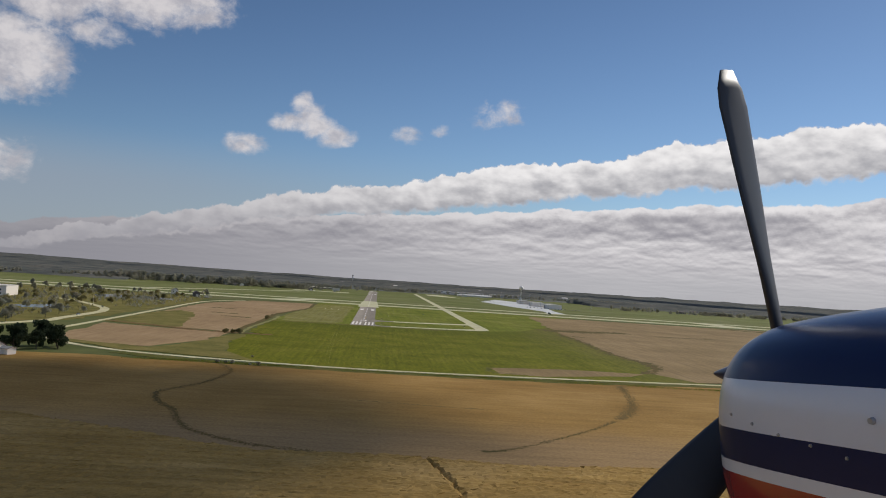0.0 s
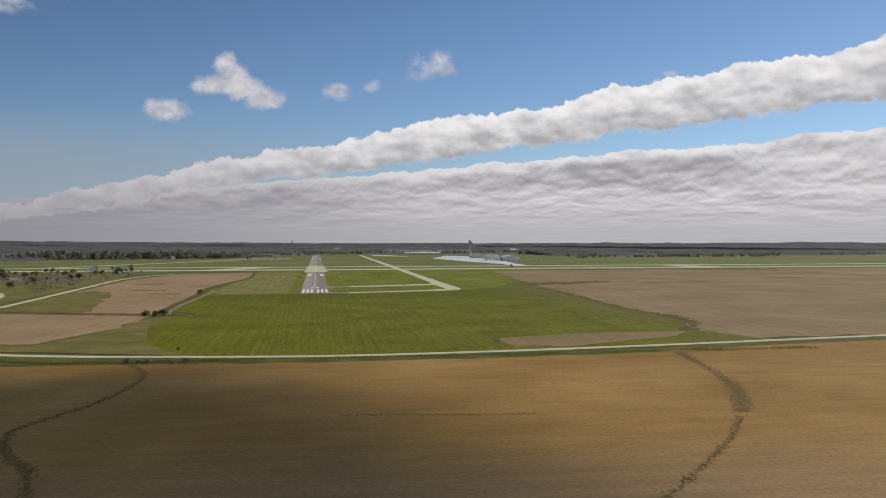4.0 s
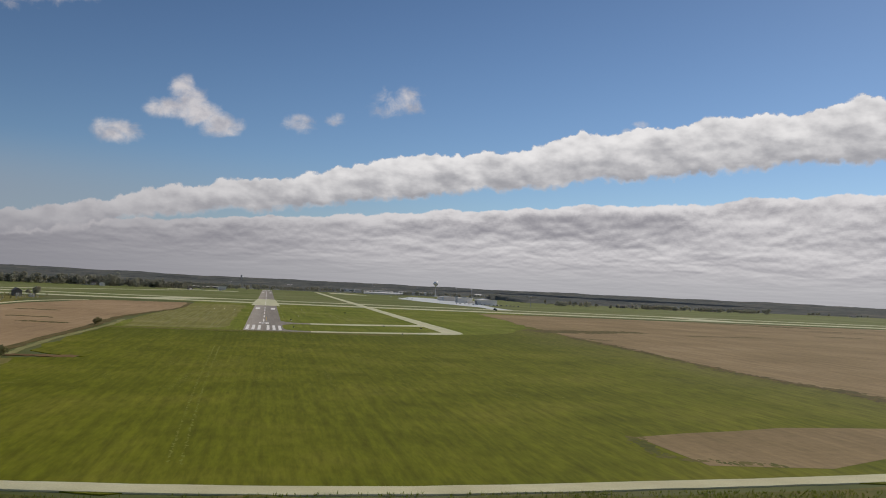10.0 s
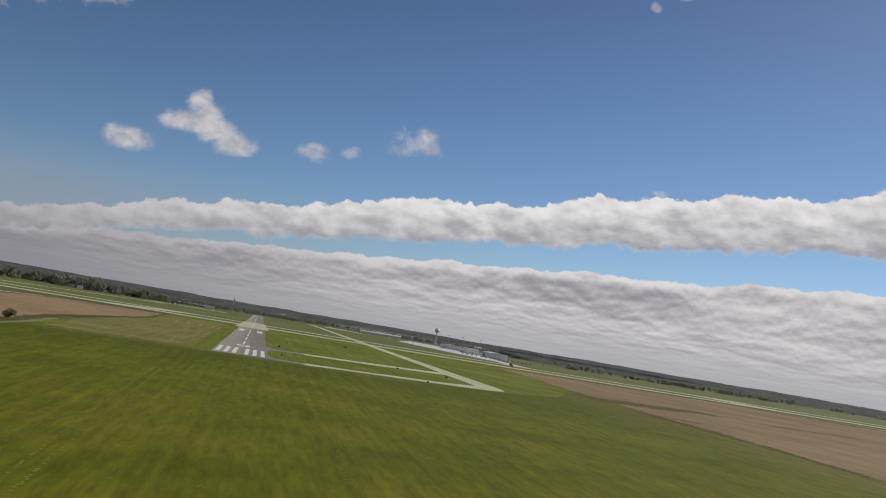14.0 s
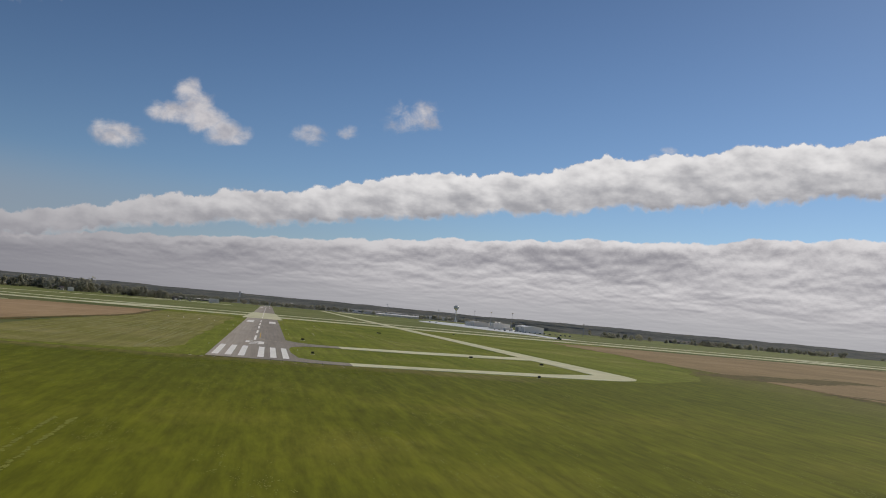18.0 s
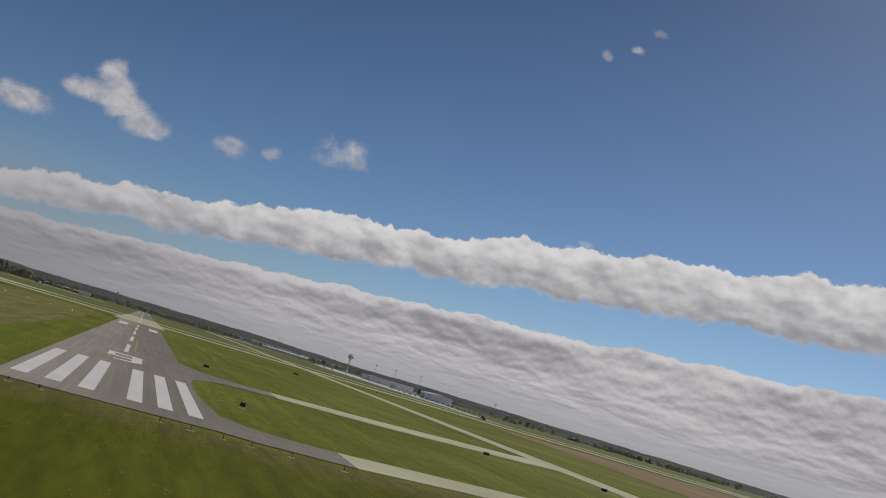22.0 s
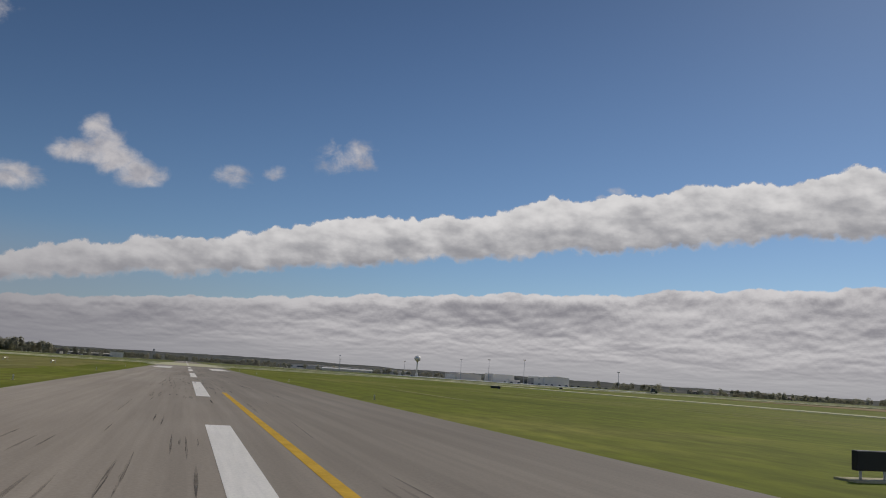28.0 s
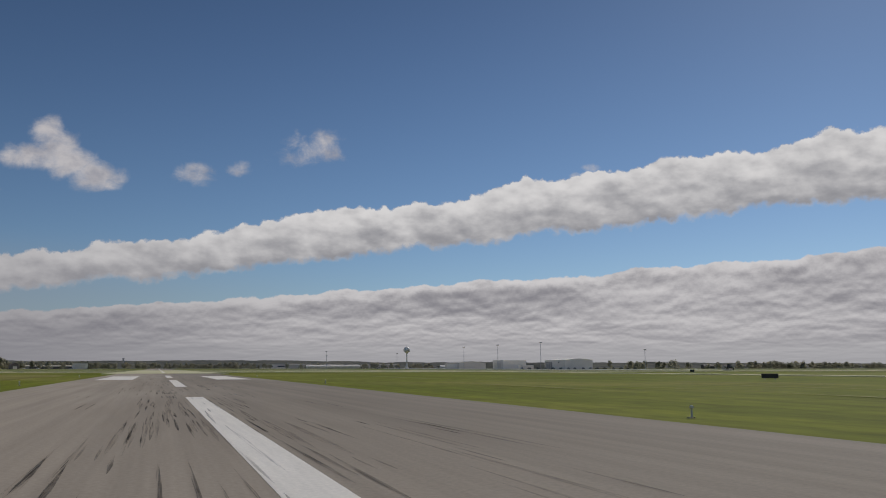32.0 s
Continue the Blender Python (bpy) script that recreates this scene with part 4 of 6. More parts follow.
def shading_cloud(x0, y0, z0, a, b):
    """A ragged cloud of its own height, whose shade lies on the bean field."""
    mt = bpy.data.materials.new("shading_cloud")
    mt.use_nodes = True
    n = Net(mt.node_tree)
    mt.node_tree.nodes.remove(mt.node_tree.nodes["Principled BSDF"])
    where = n.node("ShaderNodeNewGeometry").outputs["Position"]
    x, y, _ = n.split(where)
    u = n.m("DIVIDE", n.m("SUBTRACT", x, x0), a)
    v = n.m("DIVIDE", n.m("SUBTRACT", y, y0), b)
    r = n.m("SQRT", n.m("ADD", n.m("MULTIPLY", u, u), n.m("MULTIPLY", v, v)))
    torn = n.m("MULTIPLY", n.m("SUBTRACT", n.noise(n.mul(where, (0.010, 0.010, 0.0)), 1.0, 5.0), 0.5), 0.55)
    glow = n.node("ShaderNodeEmission")
    glow.inputs[0].default_value = (0.5, 0.485, 0.52, 1.0)
    clear = n.node("ShaderNodeBsdfTransparent")
    mix = n.node("ShaderNodeMixShader")
    n.put(mix.inputs[0], n.rng(n.m("ADD", r, torn), 0.66, 1.06, 0.88, 0.0))
    mt.node_tree.links.new(clear.outputs[0], mix.inputs[1])
    mt.node_tree.links.new(glow.outputs[0], mix.inputs[2])
    mt.node_tree.links.new(mix.outputs[0], mt.node_tree.nodes["Material Output"].inputs[0])
    bm = bmesh.new()
    bm.faces.new([bm.verts.new((x0 + 1.5 * p * a, y0 + 1.5 * q * b, z0)) for p, q in ((-1, -1), (1, -1), (1, 1), (-1, 1))])
    thing("cloud_backdrop", bm, mt, "ragged grey cloud high over the airfield", "clouds", kind="structure")


cloud_layer()
shading_cloud(690.0, 108.0, 800.0, 195.0, 172.0)

# ---------------------------------------------------------------- trees


def tube(bm, points, radii, n=7):
    rings = []
    for i, (p, r) in enumerate(zip(points, radii)):
        d = (Vector(points[min(i + 1, len(points) - 1)]) - Vector(points[max(i - 1, 0)])).normalized()
        side = d.cross(Vector((0.3, 1, 0.1))).normalized()
        up = side.cross(d)
        rings.append([bm.verts.new(Vector(p) + (side * math.cos(q) + up * math.sin(q)) * r) for q in np.linspace(0, 2 * math.pi, n, endpoint=False)])
    for a, b in zip(rings, rings[1:]):
        for i in range(n):
            bm.faces.new((a[i], a[(i + 1) % n], b[(i + 1) % n], b[i]))
    bm.faces.new(rings[-1])
    return bm


def leaf_tree(name, height, spread, mat, label, category, seed, trunk=0.25, leaves=900, size=0.55, low=0.22):
    rnd = random.Random(seed)
    top = base(name, pose(0, 0, 0), label, category)
    bm = bmesh.new()
    lean = (rnd.uniform(-0.04, 0.04) * height, rnd.uniform(-0.04, 0.04) * height)
    tube(bm, [(lean[0] * t, lean[1] * t, -0.4 + t * height * 0.8) for t in (0, 0.25, 0.5, 0.75, 1)], [trunk * f for f in (1.3, 0.9, 0.7, 0.45, 0.15)])
    part("trunk", bm, M["bark"], top)
    tips = []
    bm = bmesh.new()
    for k in range(9):
        q, z = k * 2.4 + rnd.uniform(-0.4, 0.4), height * rnd.uniform(low + 0.06, 0.72)
        reach = spread * rnd.uniform(0.55, 0.95) * (1.15 - abs(z / height - 0.5))
        a = Vector((lean[0] * z / height, lean[1] * z / height, z * 0.85))
        e = Vector((math.cos(q) * reach, math.sin(q) * reach, z + height * 0.14))
        tube(bm, [a, a.lerp(e, 0.5) + Vector((0, 0, 0.04 * height)), e], [trunk * 0.4, trunk * 0.25, trunk * 0.08], 5)
        tips.append(e)
    part("limb", bm, M["bark"], top)
    tips += [Vector((rnd.uniform(-0.4, 0.4) * spread, rnd.uniform(-0.4, 0.4) * spread, height * rnd.uniform(0.55, 0.92))) for _ in range(9)]
    bm = bmesh.new()
    for _ in range(leaves):
        c = rnd.choice(tips)
        r = spread * 0.42 * rnd.random() ** 0.45
        d = Vector((rnd.gauss(0, 1), rnd.gauss(0, 1), rnd.gauss(0, 0.8))).normalized()
        p = c + d * r
        p.z = max(p.z, height * low * 0.5)
        m = Matrix.LocRotScale(p, Euler((rnd.uniform(0, 6.3), rnd.uniform(0, 6.3), rnd.uniform(0, 6.3))), Vector((1, 1, 1)) * size * rnd.uniform(0.6, 1.3))
        v = [bm.verts.new(m @ Vector(q)) for q in ((-0.5, -0.35, 0), (0.45, -0.4, 0.12), (0.6, 0.3, -0.05), (-0.1, 0.55, 0.1), (-0.6, 0.2, 0.02))]
        bm.faces.new(v)
    part("crown", bm, M[mat], top)
    return top


def plant(template, places, seed, group, lo=0.75, hi=1.25):
    rnd = random.Random(seed)
    for i, (x, y) in enumerate(places):
        s = rnd.uniform(lo, hi)
        m = Matrix.LocRotScale((x, y, min(0.0, rise_of(x, y) + 0.05)), Euler((0, 0, rnd.uniform(0, 6.28))), (s, s, s * rnd.uniform(0.9, 1.15)))
        if i == 0:
            template.matrix_basis = m
        else:
            ob = copy_thing(template, m)
            ob.scale = (s, s, s)
        if group:
            template["group"] = group


oak = leaf_tree("tree", 13, 5.5, "leaf", "broad-leaved tree turning dull green in early autumn", "tree", 1, 0.3, 1100, 0.9)
poplar = leaf_tree("tree", 17, 4.2, "leaf", "tall narrow broad-leaved tree in dull green leaf", "tree", 2, 0.3, 1100, 0.9)
cedar = leaf_tree("tree", 11, 4.4, "dark_leaf", "dense dark evergreen tree beside the farmhouse", "tree", 3, 0.3, 1500, 0.8, 0.06)
shrub = leaf_tree("shrub", 4.2, 2.6, "leaf", "round dull green shrub on the weedy field margin", "shrub", 4, 0.10, 700, 0.5, 0.06)
autumn = leaf_tree("shrub", 5.0, 3.4, "autumn", "yellow-brown autumn shrub in rough scrub", "shrub", 5, 0.12, 700, 0.7, 0.06)
rnd = random.Random(21)


def scatter(n, x0, x1, y0, y1):
    return [(rnd.uniform(x0, x1), rnd.uniform(y0, y1)) for _ in range(n)]


plant(shrub, [(-52, -336), (-60, -369), (-57, -368.5), (-48, -371), (-44, -370), (-64, -369)] + scatter(12, -330, -250, -120, 80), 1, "shrubs on the field margins", 0.25, 0.5)
bush = leaf_tree("shrub", 5.6, 3.6, "autumn", "dense olive-brown bush on the fence line", "shrub", 9, 0.12, 900, 0.6, 0.05)
plant(bush, [(-89.8, 0.5), (-88.6, -187), (-93.5, -189), (-84.5, -186)], 6, "bushes on the fence line", 0.5, 0.72)
plant(cedar, [(-165, -362), (-158, -352), (-168, -348), (-150, -345), (-176, -356), (-162, -338), (-154, -336)], 2, "dark trees round the farmhouse", 0.8, 1.2)
plant(autumn, scatter(26, -430, -260, 200, 440) + scatter(16, -400, -270, 0, 220), 3, "autumn scrub by the drive", 0.6, 1.1)
plant(oak, scatter(10, -330, -225, -260, -60) + scatter(12, -360, -280, -80, 120) + scatter(14, -460, -300, 380, 470) + [(-258, 540), (-262, 548), (-286, 552), (-240, 460), (-250, 470), (-300, 520)] + scatter(8, -260, -200, 1255, 1300), 4, "broad-leaved trees by the drive and barn", 0.35, 0.75)
plant(poplar, scatter(8, -520, -380, 150, 420) + scatter(6, -250, -170, 1240, 1290), 5, "tall trees near the white building", 0.4, 0.8)


g = np.random.default_rng(8)


def belt(n, x0, y0, x1, y1, wide, lo, hi, gaps=-9.0):
    """Places along a line, bunched, with gaps where a broad noise is low."""
    out = []
    while len(out) < n:
        a = g.uniform(0, 1)
        x, y = x0 + (x1 - x0) * a + g.normal(0, wide * 0.3), y0 + (y1 - y0) * a + g.normal(0, wide)
        v = noise.noise((x * 0.011, y * 0.006, 6.0))
        if v > gaps:
            out.append((x, y, g.uniform(lo, hi) * (1.0 + 0.25 * v)))
    return out


def leafy_belt(name, spots, mat, label, seed, quads=150):
    """A belt of trees: each a stem and an uneven crown of many loose leaf masses."""
    g = np.random.default_rng(seed)
    V, F, k = [], [], 0
    for x, y, h in spots:
        z0 = rise_of(x, y)
        w = h * 0.012
        V += [(x - w, y, z0 - 0.4), (x + w, y, z0 - 0.4), (x, y + w, z0 - 0.4), (x, y, z0 + h * 0.7)]
        F += [(k, k + 1, k + 3), (k + 1, k + 2, k + 3), (k + 2, k, k + 3)]
        k += 4
        wide = h * g.uniform(0.32, 0.48)
        cs = []
        for _ in range(8):
            up = g.uniform(0.14, 0.78)
            reach = wide * (1.0 - 0.75 * max(0.0, up - 0.35) / 0.43) * 0.75
            cs.append((g.uniform(-1, 1) * reach, g.uniform(-1, 1) * reach, h * up, wide * g.uniform(0.42, 0.66)))
        for _ in range(quads):
            cx, cy, cz, r = cs[g.integers(8)]
            d = g.normal(0, 1, 3)
            d /= np.linalg.norm(d)
            p = np.array((x + cx, y + cy, z0 + cz)) + d * r * g.uniform(0.75, 1.05)
            d = d + g.normal(0, 0.22, 3)
            d /= np.linalg.norm(d)
            u = np.cross(d, g.normal(0, 1, 3))
            u /= np.linalg.norm(u)
            v = np.cross(d, u)
            q = h * g.uniform(0.045, 0.085)
            for a, b in ((-1, -0.7), (0.9, -0.9), (1.1, 0.6), (-0.6, 1.0)):
                V.append(tuple(p + (u * a + v * b) * q))
            F.append((k, k + 1, k + 2, k + 3))
            k += 4
    me = bpy.data.meshes.new(name)
    me.from_pydata(V, [], F)
    me.materials.append(M[mat])
    return tagged(new(name, me), label, "woods", kind="stuff")


leafy_belt("tree_belt", belt(240, -1500, 1000, -330, 1300, 50, 8, 15, -0.15) + belt(150, -640, 1225, -185, 1310, 24, 15, 22, -0.35) + belt(30, -230, 1300, -120, 1330, 14, 9, 14) + belt(40, -190, 1540, -60, 1600, 25, 8, 12) + belt(50, -160, 1500, 120, 1750, 40, 7, 12), "leaf",
           "dull green belt of broad-leaved trees beyond the airfield", 1)
leafy_belt("tree_belt", belt(120, 600, 1205, 1150, 1235, 14, 8, 13, -0.25) + belt(60, 1150, 1400, 1900, 1390, 20, 6, 10, 0.0), "leaf",
           "dull green belt of trees beyond the crossing runway", 2)
leafy_belt("tree_belt", belt(230, -260, 1780, 900, 1950, 60, 8, 13, -0.3), "leaf", "low belt of trees beyond the runway end", 3)
def canopy(x0, x1, y0, y1, lo, hi, label, seed, cell=7.0, least=0.78, most=1.12, ease=1.0):
    """Woods seen from far off: one closed roof of uneven crowns, steep along a ragged edge."""
    g = np.random.default_rng(seed)
    X, Y = np.meshgrid(np.arange(x0, x1, cell), np.arange(y0, y1, cell))
    r, c = X.shape
    X, Y = X + g.uniform(-0.4, 0.4, X.shape) * cell, Y + g.uniform(-0.4, 0.4, Y.shape) * cell
    Z = np.empty(X.shape)
    for a in range(r):
        for b in range(c):
            x, y = X[a, b], Y[a, b]
            inside = min(x - x0, x1 - x, (y - y0) * 0.8, y1 - y) / 45 + 0.9 * noise.noise((x * 0.011, y * 0.016, seed))
            tall = lo + (hi - lo) * (0.5 + noise.noise((x * 0.006, y * 0.01, seed + 4.0)))
            tall *= 0.10 + 0.90 * min(1.0, max(0.0, y - y0) / ease)
            Z[a, b] = rise_of(x, y) + tall * g.uniform(least, most) if inside > 0.35 else -0.6
    k = np.arange(r * c).reshape(r, c)
    F = np.stack([k[:-1, :-1], k[:-1, 1:], k[1:, 1:], k[1:, :-1]], -1).reshape(-1, 4)
    z = Z.ravel()
    F = F[(z[F] > 0).any(1)]
    me = bpy.data.meshes.new("woods")
    me.from_pydata(np.stack([X.ravel(), Y.ravel(), z], 1).tolist(), [], F.tolist())
    me.polygons.foreach_set("use_smooth", [True] * len(me.polygons))
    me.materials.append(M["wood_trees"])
    return tagged(new("woods", me), label, "woods", kind="stuff")


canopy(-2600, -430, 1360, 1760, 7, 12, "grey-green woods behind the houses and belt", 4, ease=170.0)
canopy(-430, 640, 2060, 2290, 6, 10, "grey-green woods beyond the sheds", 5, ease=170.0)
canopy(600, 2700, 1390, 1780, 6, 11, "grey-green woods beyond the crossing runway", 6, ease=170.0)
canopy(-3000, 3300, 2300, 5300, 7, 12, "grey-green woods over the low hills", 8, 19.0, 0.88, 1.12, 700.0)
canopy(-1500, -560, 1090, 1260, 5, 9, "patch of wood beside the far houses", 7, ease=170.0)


def thicket():
    out = []
    while len(out) < 950:
        x, y = g.uniform(-440, -222), g.uniform(-230, 450)
        if noise.noise((x * 0.02, y * 0.012, 2.0)) > g.uniform(-0.5, 0.35) and not (-250 < x and y < 60):
            out.append((x, y, g.uniform(1.6, 4.6)))
    return out


leafy_belt("thicket", thicket(), "leaf", "dull green thicket of low scrub round the drive", 6, 54)
leafy_belt("thicket", [(x - 3, y + 5, h * 0.9) for x, y, h in thicket()[:560]], "autumn", "yellow-brown thicket of autumn scrub", 7, 54)

# ---------------------------------------------------------------- buildings


def gable(bm, x0, x1, y0, y1, z, rise, over=0.4, along="x"):
    """A pitched roof plate with thickness."""
    t = 0.25
    if along == "x":
        ym = (y0 + y1) / 2
        prof = [(y0 - over, z - 0.05), (ym, z + rise), (y1 + over, z - 0.05), (y1 + over, z + t - 0.05), (ym, z + rise + t), (y0 - over, z + t - 0.05)]
        ends = [[bm.verts.new((x, p, q)) for p, q in prof] for x in (x0 - over, x1 + over)]
    else:
        xm = (x0 + x1) / 2
        prof = [(x0 - over, z - 0.05), (xm, z + rise), (x1 + over, z - 0.05), (x1 + over, z + t - 0.05), (xm, z + rise + t), (x0 - over, z + t - 0.05)]
        ends = [[bm.verts.new((p, y, q)) for p, q in prof] for y in (y0 - over, y1 + over)]
    a, b = ends
    for i in range(6):
        bm.faces.new((a[i], a[(i + 1) % 6], b[(i + 1) % 6], b[i]))
    for e in ends:
        bm.faces.new((e[0], e[1], e[4], e[5]))
        bm.faces.new((e[1], e[2], e[3], e[4]))
    bmesh.ops.recalc_face_normals(bm, faces=bm.faces)
    return bm


def walls(bm, x0, x1, y0, y1, h, rise=0.0, along="x"):
    """Four walls with thickness, gable ends raised under a pitched roof."""
    t = 0.3
    for a, b, c, d in ((x0, x1, y0, y0 + t), (x0, x1, y1 - t, y1), (x0, x0 + t, y0 + t, y1 - t), (x1 - t, x1, y0 + t, y1 - t)):
        box(bm, a, b, c, d, -0.3, h)
    if rise:
        if along == "x":
            for x in (x0, x1 - t):
                lo = [bm.verts.new((x + e, y, z)) for e in (0, t) for y, z in ((y0, h), (y1, h), ((y0 + y1) / 2, h + rise))]
                for f in ((0, 1, 2), (3, 5, 4), (0, 3, 4, 1), (1, 4, 5, 2), (2, 5, 3, 0)):
                    bm.faces.new([lo[i] for i in f])
        else:
            for y in (y0, y1 - t):
                lo = [bm.verts.new((x, y + e, z)) for e in (0, t) for x, z in ((x0, h), (x1, h), ((x0 + x1) / 2, h + rise))]
                for f in ((0, 1, 2), (3, 5, 4), (0, 3, 4, 1), (1, 4, 5, 2), (2, 5, 3, 0)):
                    bm.faces.new([lo[i] for i in f])
    bmesh.ops.recalc_face_normals(bm, faces=bm.faces)
    return bm


def building(name, at, w, d, h, label, category, wall="white_metal", roof="roof_grey", rise=0.0, along="x", turn=0.0, doors=(), windows=(), door_mat="pale_metal", group=""):
    """at: the middle of the front; w along the front, d deep. doors: x0, x1, height; windows: x0, x1, z0, z1."""
    top = base(name, pose(at[0], at[1], 0, 0, 0, turn), label, category, group)
    part("wall", walls(bmesh.new(), -w / 2, w / 2, 0, d, h, rise, along), M[wall], top)
    if rise:
        part("roof", gable(bmesh.new(), -w / 2, w / 2, 0, d, h, rise, 0.5, along), M[roof], top)
    else:
        bm = bmesh.new()
        box(bm, -w / 2 - 0.15, w / 2 + 0.15, -0.15, d + 0.15, h, h + 0.35)
        part("roof", bm, M[roof], top)
        bm = bmesh.new()
        box(bm, -w / 2 - 0.25, w / 2 + 0.25, -0.27, -0.15, h - 0.5, h + 0.6)
        part("parapet", bm, M["pale_metal"], top)
    for x0, x1, z in doors:
        bm = bmesh.new()
        box(bm, x0, x1, -0.14, 0.0, 0.0, z)
        dr = part("door", bm, M[door_mat], top)
        for k in range(1, max(2, int((x1 - x0) / 4))):
            bm = bmesh.new()
            xk = x0 + (x1 - x0) * k / max(2, int((x1 - x0) / 4))
            box(bm, xk - 0.06, xk + 0.06, -0.18, -0.14, 0.1, z - 0.1)
            part("rib", bm, M["steel"], dr)
    for x0, x1, z0, z1 in windows:
        bm = bmesh.new()
        for a, b, c, e in ((x0 - 0.12, x1 + 0.12, z0 - 0.12, z0), (x0 - 0.12, x1 + 0.12, z1, z1 + 0.12), (x0 - 0.12, x0, z0, z1), (x1, x1 + 0.12, z0, z1)):
            box(bm, a, b, -0.1, 0.0, c, e)
        fr = part("window", bm, M["pale_metal"], top)
        bm = bmesh.new()
        box(bm, x0, x1, -0.05, 0.0, z0, z1)
        part("pane", bm, M["glass"], fr)
    return top


hang = "hangars behind the apron"
building("hangar", (373, 950), 45, 30, 8.8, "pale grey metal hangar with tall door panels", "hangar", "pale_metal", "white_metal", 1.3, "x", -90, [(-21, -17.6, 7.0), (-17, -13.6, 7.0), (-13, -9.6, 7.0), (-9, -5.6, 7.0)], [(8, 10, 6, 7.2)], "roof_grey", hang)
building("hangar", (361, 1067), 30, 28, 9.2, "pale flat-roofed metal hangar beside the apron", "hangar", "pale_metal", "white_metal", 0, "x", -90, [(-11, 9, 7.0)], [], "grey_metal", hang)
building("shed", (372, 1030), 8, 14, 3.6, "low pale shed between the hangars", "shed", "grey_metal", "white_metal", 0, "x", -90, [(-3, 3, 3.0)], [], "pale_metal")
building("hangar", (360, 1218), 56, 36, 7.6, "long grey metal hangar with a shallow roof", "hangar", "grey_metal", "roof_grey", 1.6, "x", -90, [(-18, 18, 6.0)], [], "pale_metal", hang)
building("terminal", (240, 2020), 46, 24, 8.0, "white flat-roofed terminal with a window band", "building", "white_metal", "white_metal", 0, "x", -4, [(-3, 3, 3)], [(-20, -5, 3, 5.5), (5, 20, 3, 5.5)])
building("warehouse", (300, 1850), 108, 50, 7.5, "long low grey warehouse beyond the airfield", "warehouse", "grey_metal", "roof_grey", 1.2, "x", -6, [(-40, -30, 5), (-10, 0, 5), (20, 30, 5)], [(40, 50, 3, 4.5)])
for k, (x, y) in enumerate(((300, 1690), (312, 1735), (322, 1780))):
    building("shed_row", (x, y), 96, 13, 3.8, "long low row of pale aircraft sheds", "hangar", "pale_metal", "white_metal", 1.9, "x", -6, [(a, a + 9, 3.2) for a in range(-45, 40, 12)], [], "grey_metal", "rows of aircraft sheds")
building("warehouse", (440, 1940), 110, 50, 7.5, "low pale warehouse beyond the apron", "warehouse", "pale_metal", "roof_grey", 1.0, "x", -10, [(-40, -28, 5), (10, 22, 5)])
building("hangar", (-96, 1360), 18, 14, 6.6, "small white metal hangar by the old apron", "hangar", "white_metal", "white_metal", 0, "x", 4, [(-6, 6, 5)], [], "pale_metal")
building("hangar", (-142, 1480), 66, 14, 3.4, "long low row of dark grey aircraft sheds", "hangar", "roof_grey", "grey_metal", 1.0, "x", 6, [(-28, -18, 2.8), (-14, -4, 2.8), (2, 12, 2.8), (16, 26, 2.8)], [], "barn_wood")
building("shed", (-148, 1205), 9, 9, 4.2, "small brown shed with a pitched roof", "shed", "barn_wood", "roof_brown", 2.2, "y", 20, [(-2, 2, 3)], [], "pale_metal")
building("shed", (-315, 1215), 9, 10, 5.2, "small white metal shed beside dark trees", "shed", "white_metal", "roof_grey", 1.4, "y", 8, [(-2.5, 2.5, 3.8)])
building("house", (-345, 1240), 26, 11, 3.6, "low house with a long dark roof", "house", "pale_metal", "roof_brown", 2.6, "x", 8, [(-1, 1, 2.1)], [(-9, -6, 1, 2.2), (5, 8, 1, 2.2)])
building("barn", (-246, 418), 8, 11, 5.0, "weathered dark timber barn with a gable roof", "barn", "barn_wood", "roof_brown", 3.0, "y", 25, [(-1.6, 1.6, 3.2)])
building("shed", (-228, 402), 4, 5, 2.4, "small pale shed beside the barn", "shed", "white_metal", "roof_grey", 0.9, "y", 25, [(-0.8, 0.8, 2.0)])
building("house", (-290, 470), 9, 8, 5.0, "white farmhouse with a steep gable", "house", "white_metal", "roof_grey", 3.2, "y", 20, [(-0.5, 0.5, 2.1)], [(-3, -1.8, 3.2, 4.4), (1.8, 3, 3.2, 4.4)])
building("house", (-173, -379), 13, 9, 3.0, "white farmhouse with a brown shingle roof", "house", "white_metal", "roof_brown", 2.4, "x", -25, [(-0.5, 0.5, 2.1)], [(-5, -3.6, 1, 2.2), (3.6, 5, 1, 2.2)])
building("shed", (-160, -384), 5, 5, 2.6, "small white outbuilding beside the farmhouse", "shed", "white_metal", "roof_grey", 0.9, "x", -25, [(-1.2, 1.2, 2.1)])
building("office_building", (-424, 118), 84, 44, 10.5, "large white flat-roofed building with dark windows", "building", "white_metal", "pale_metal", 0, "x", 8, [(-3, 3, 3)],
         [(a, a + 4, z, z + 2) for z in (1.6, 5.6) for a in range(-39, 39, 6) if abs(a + 2) > 5])
rnd = random.Random(31)
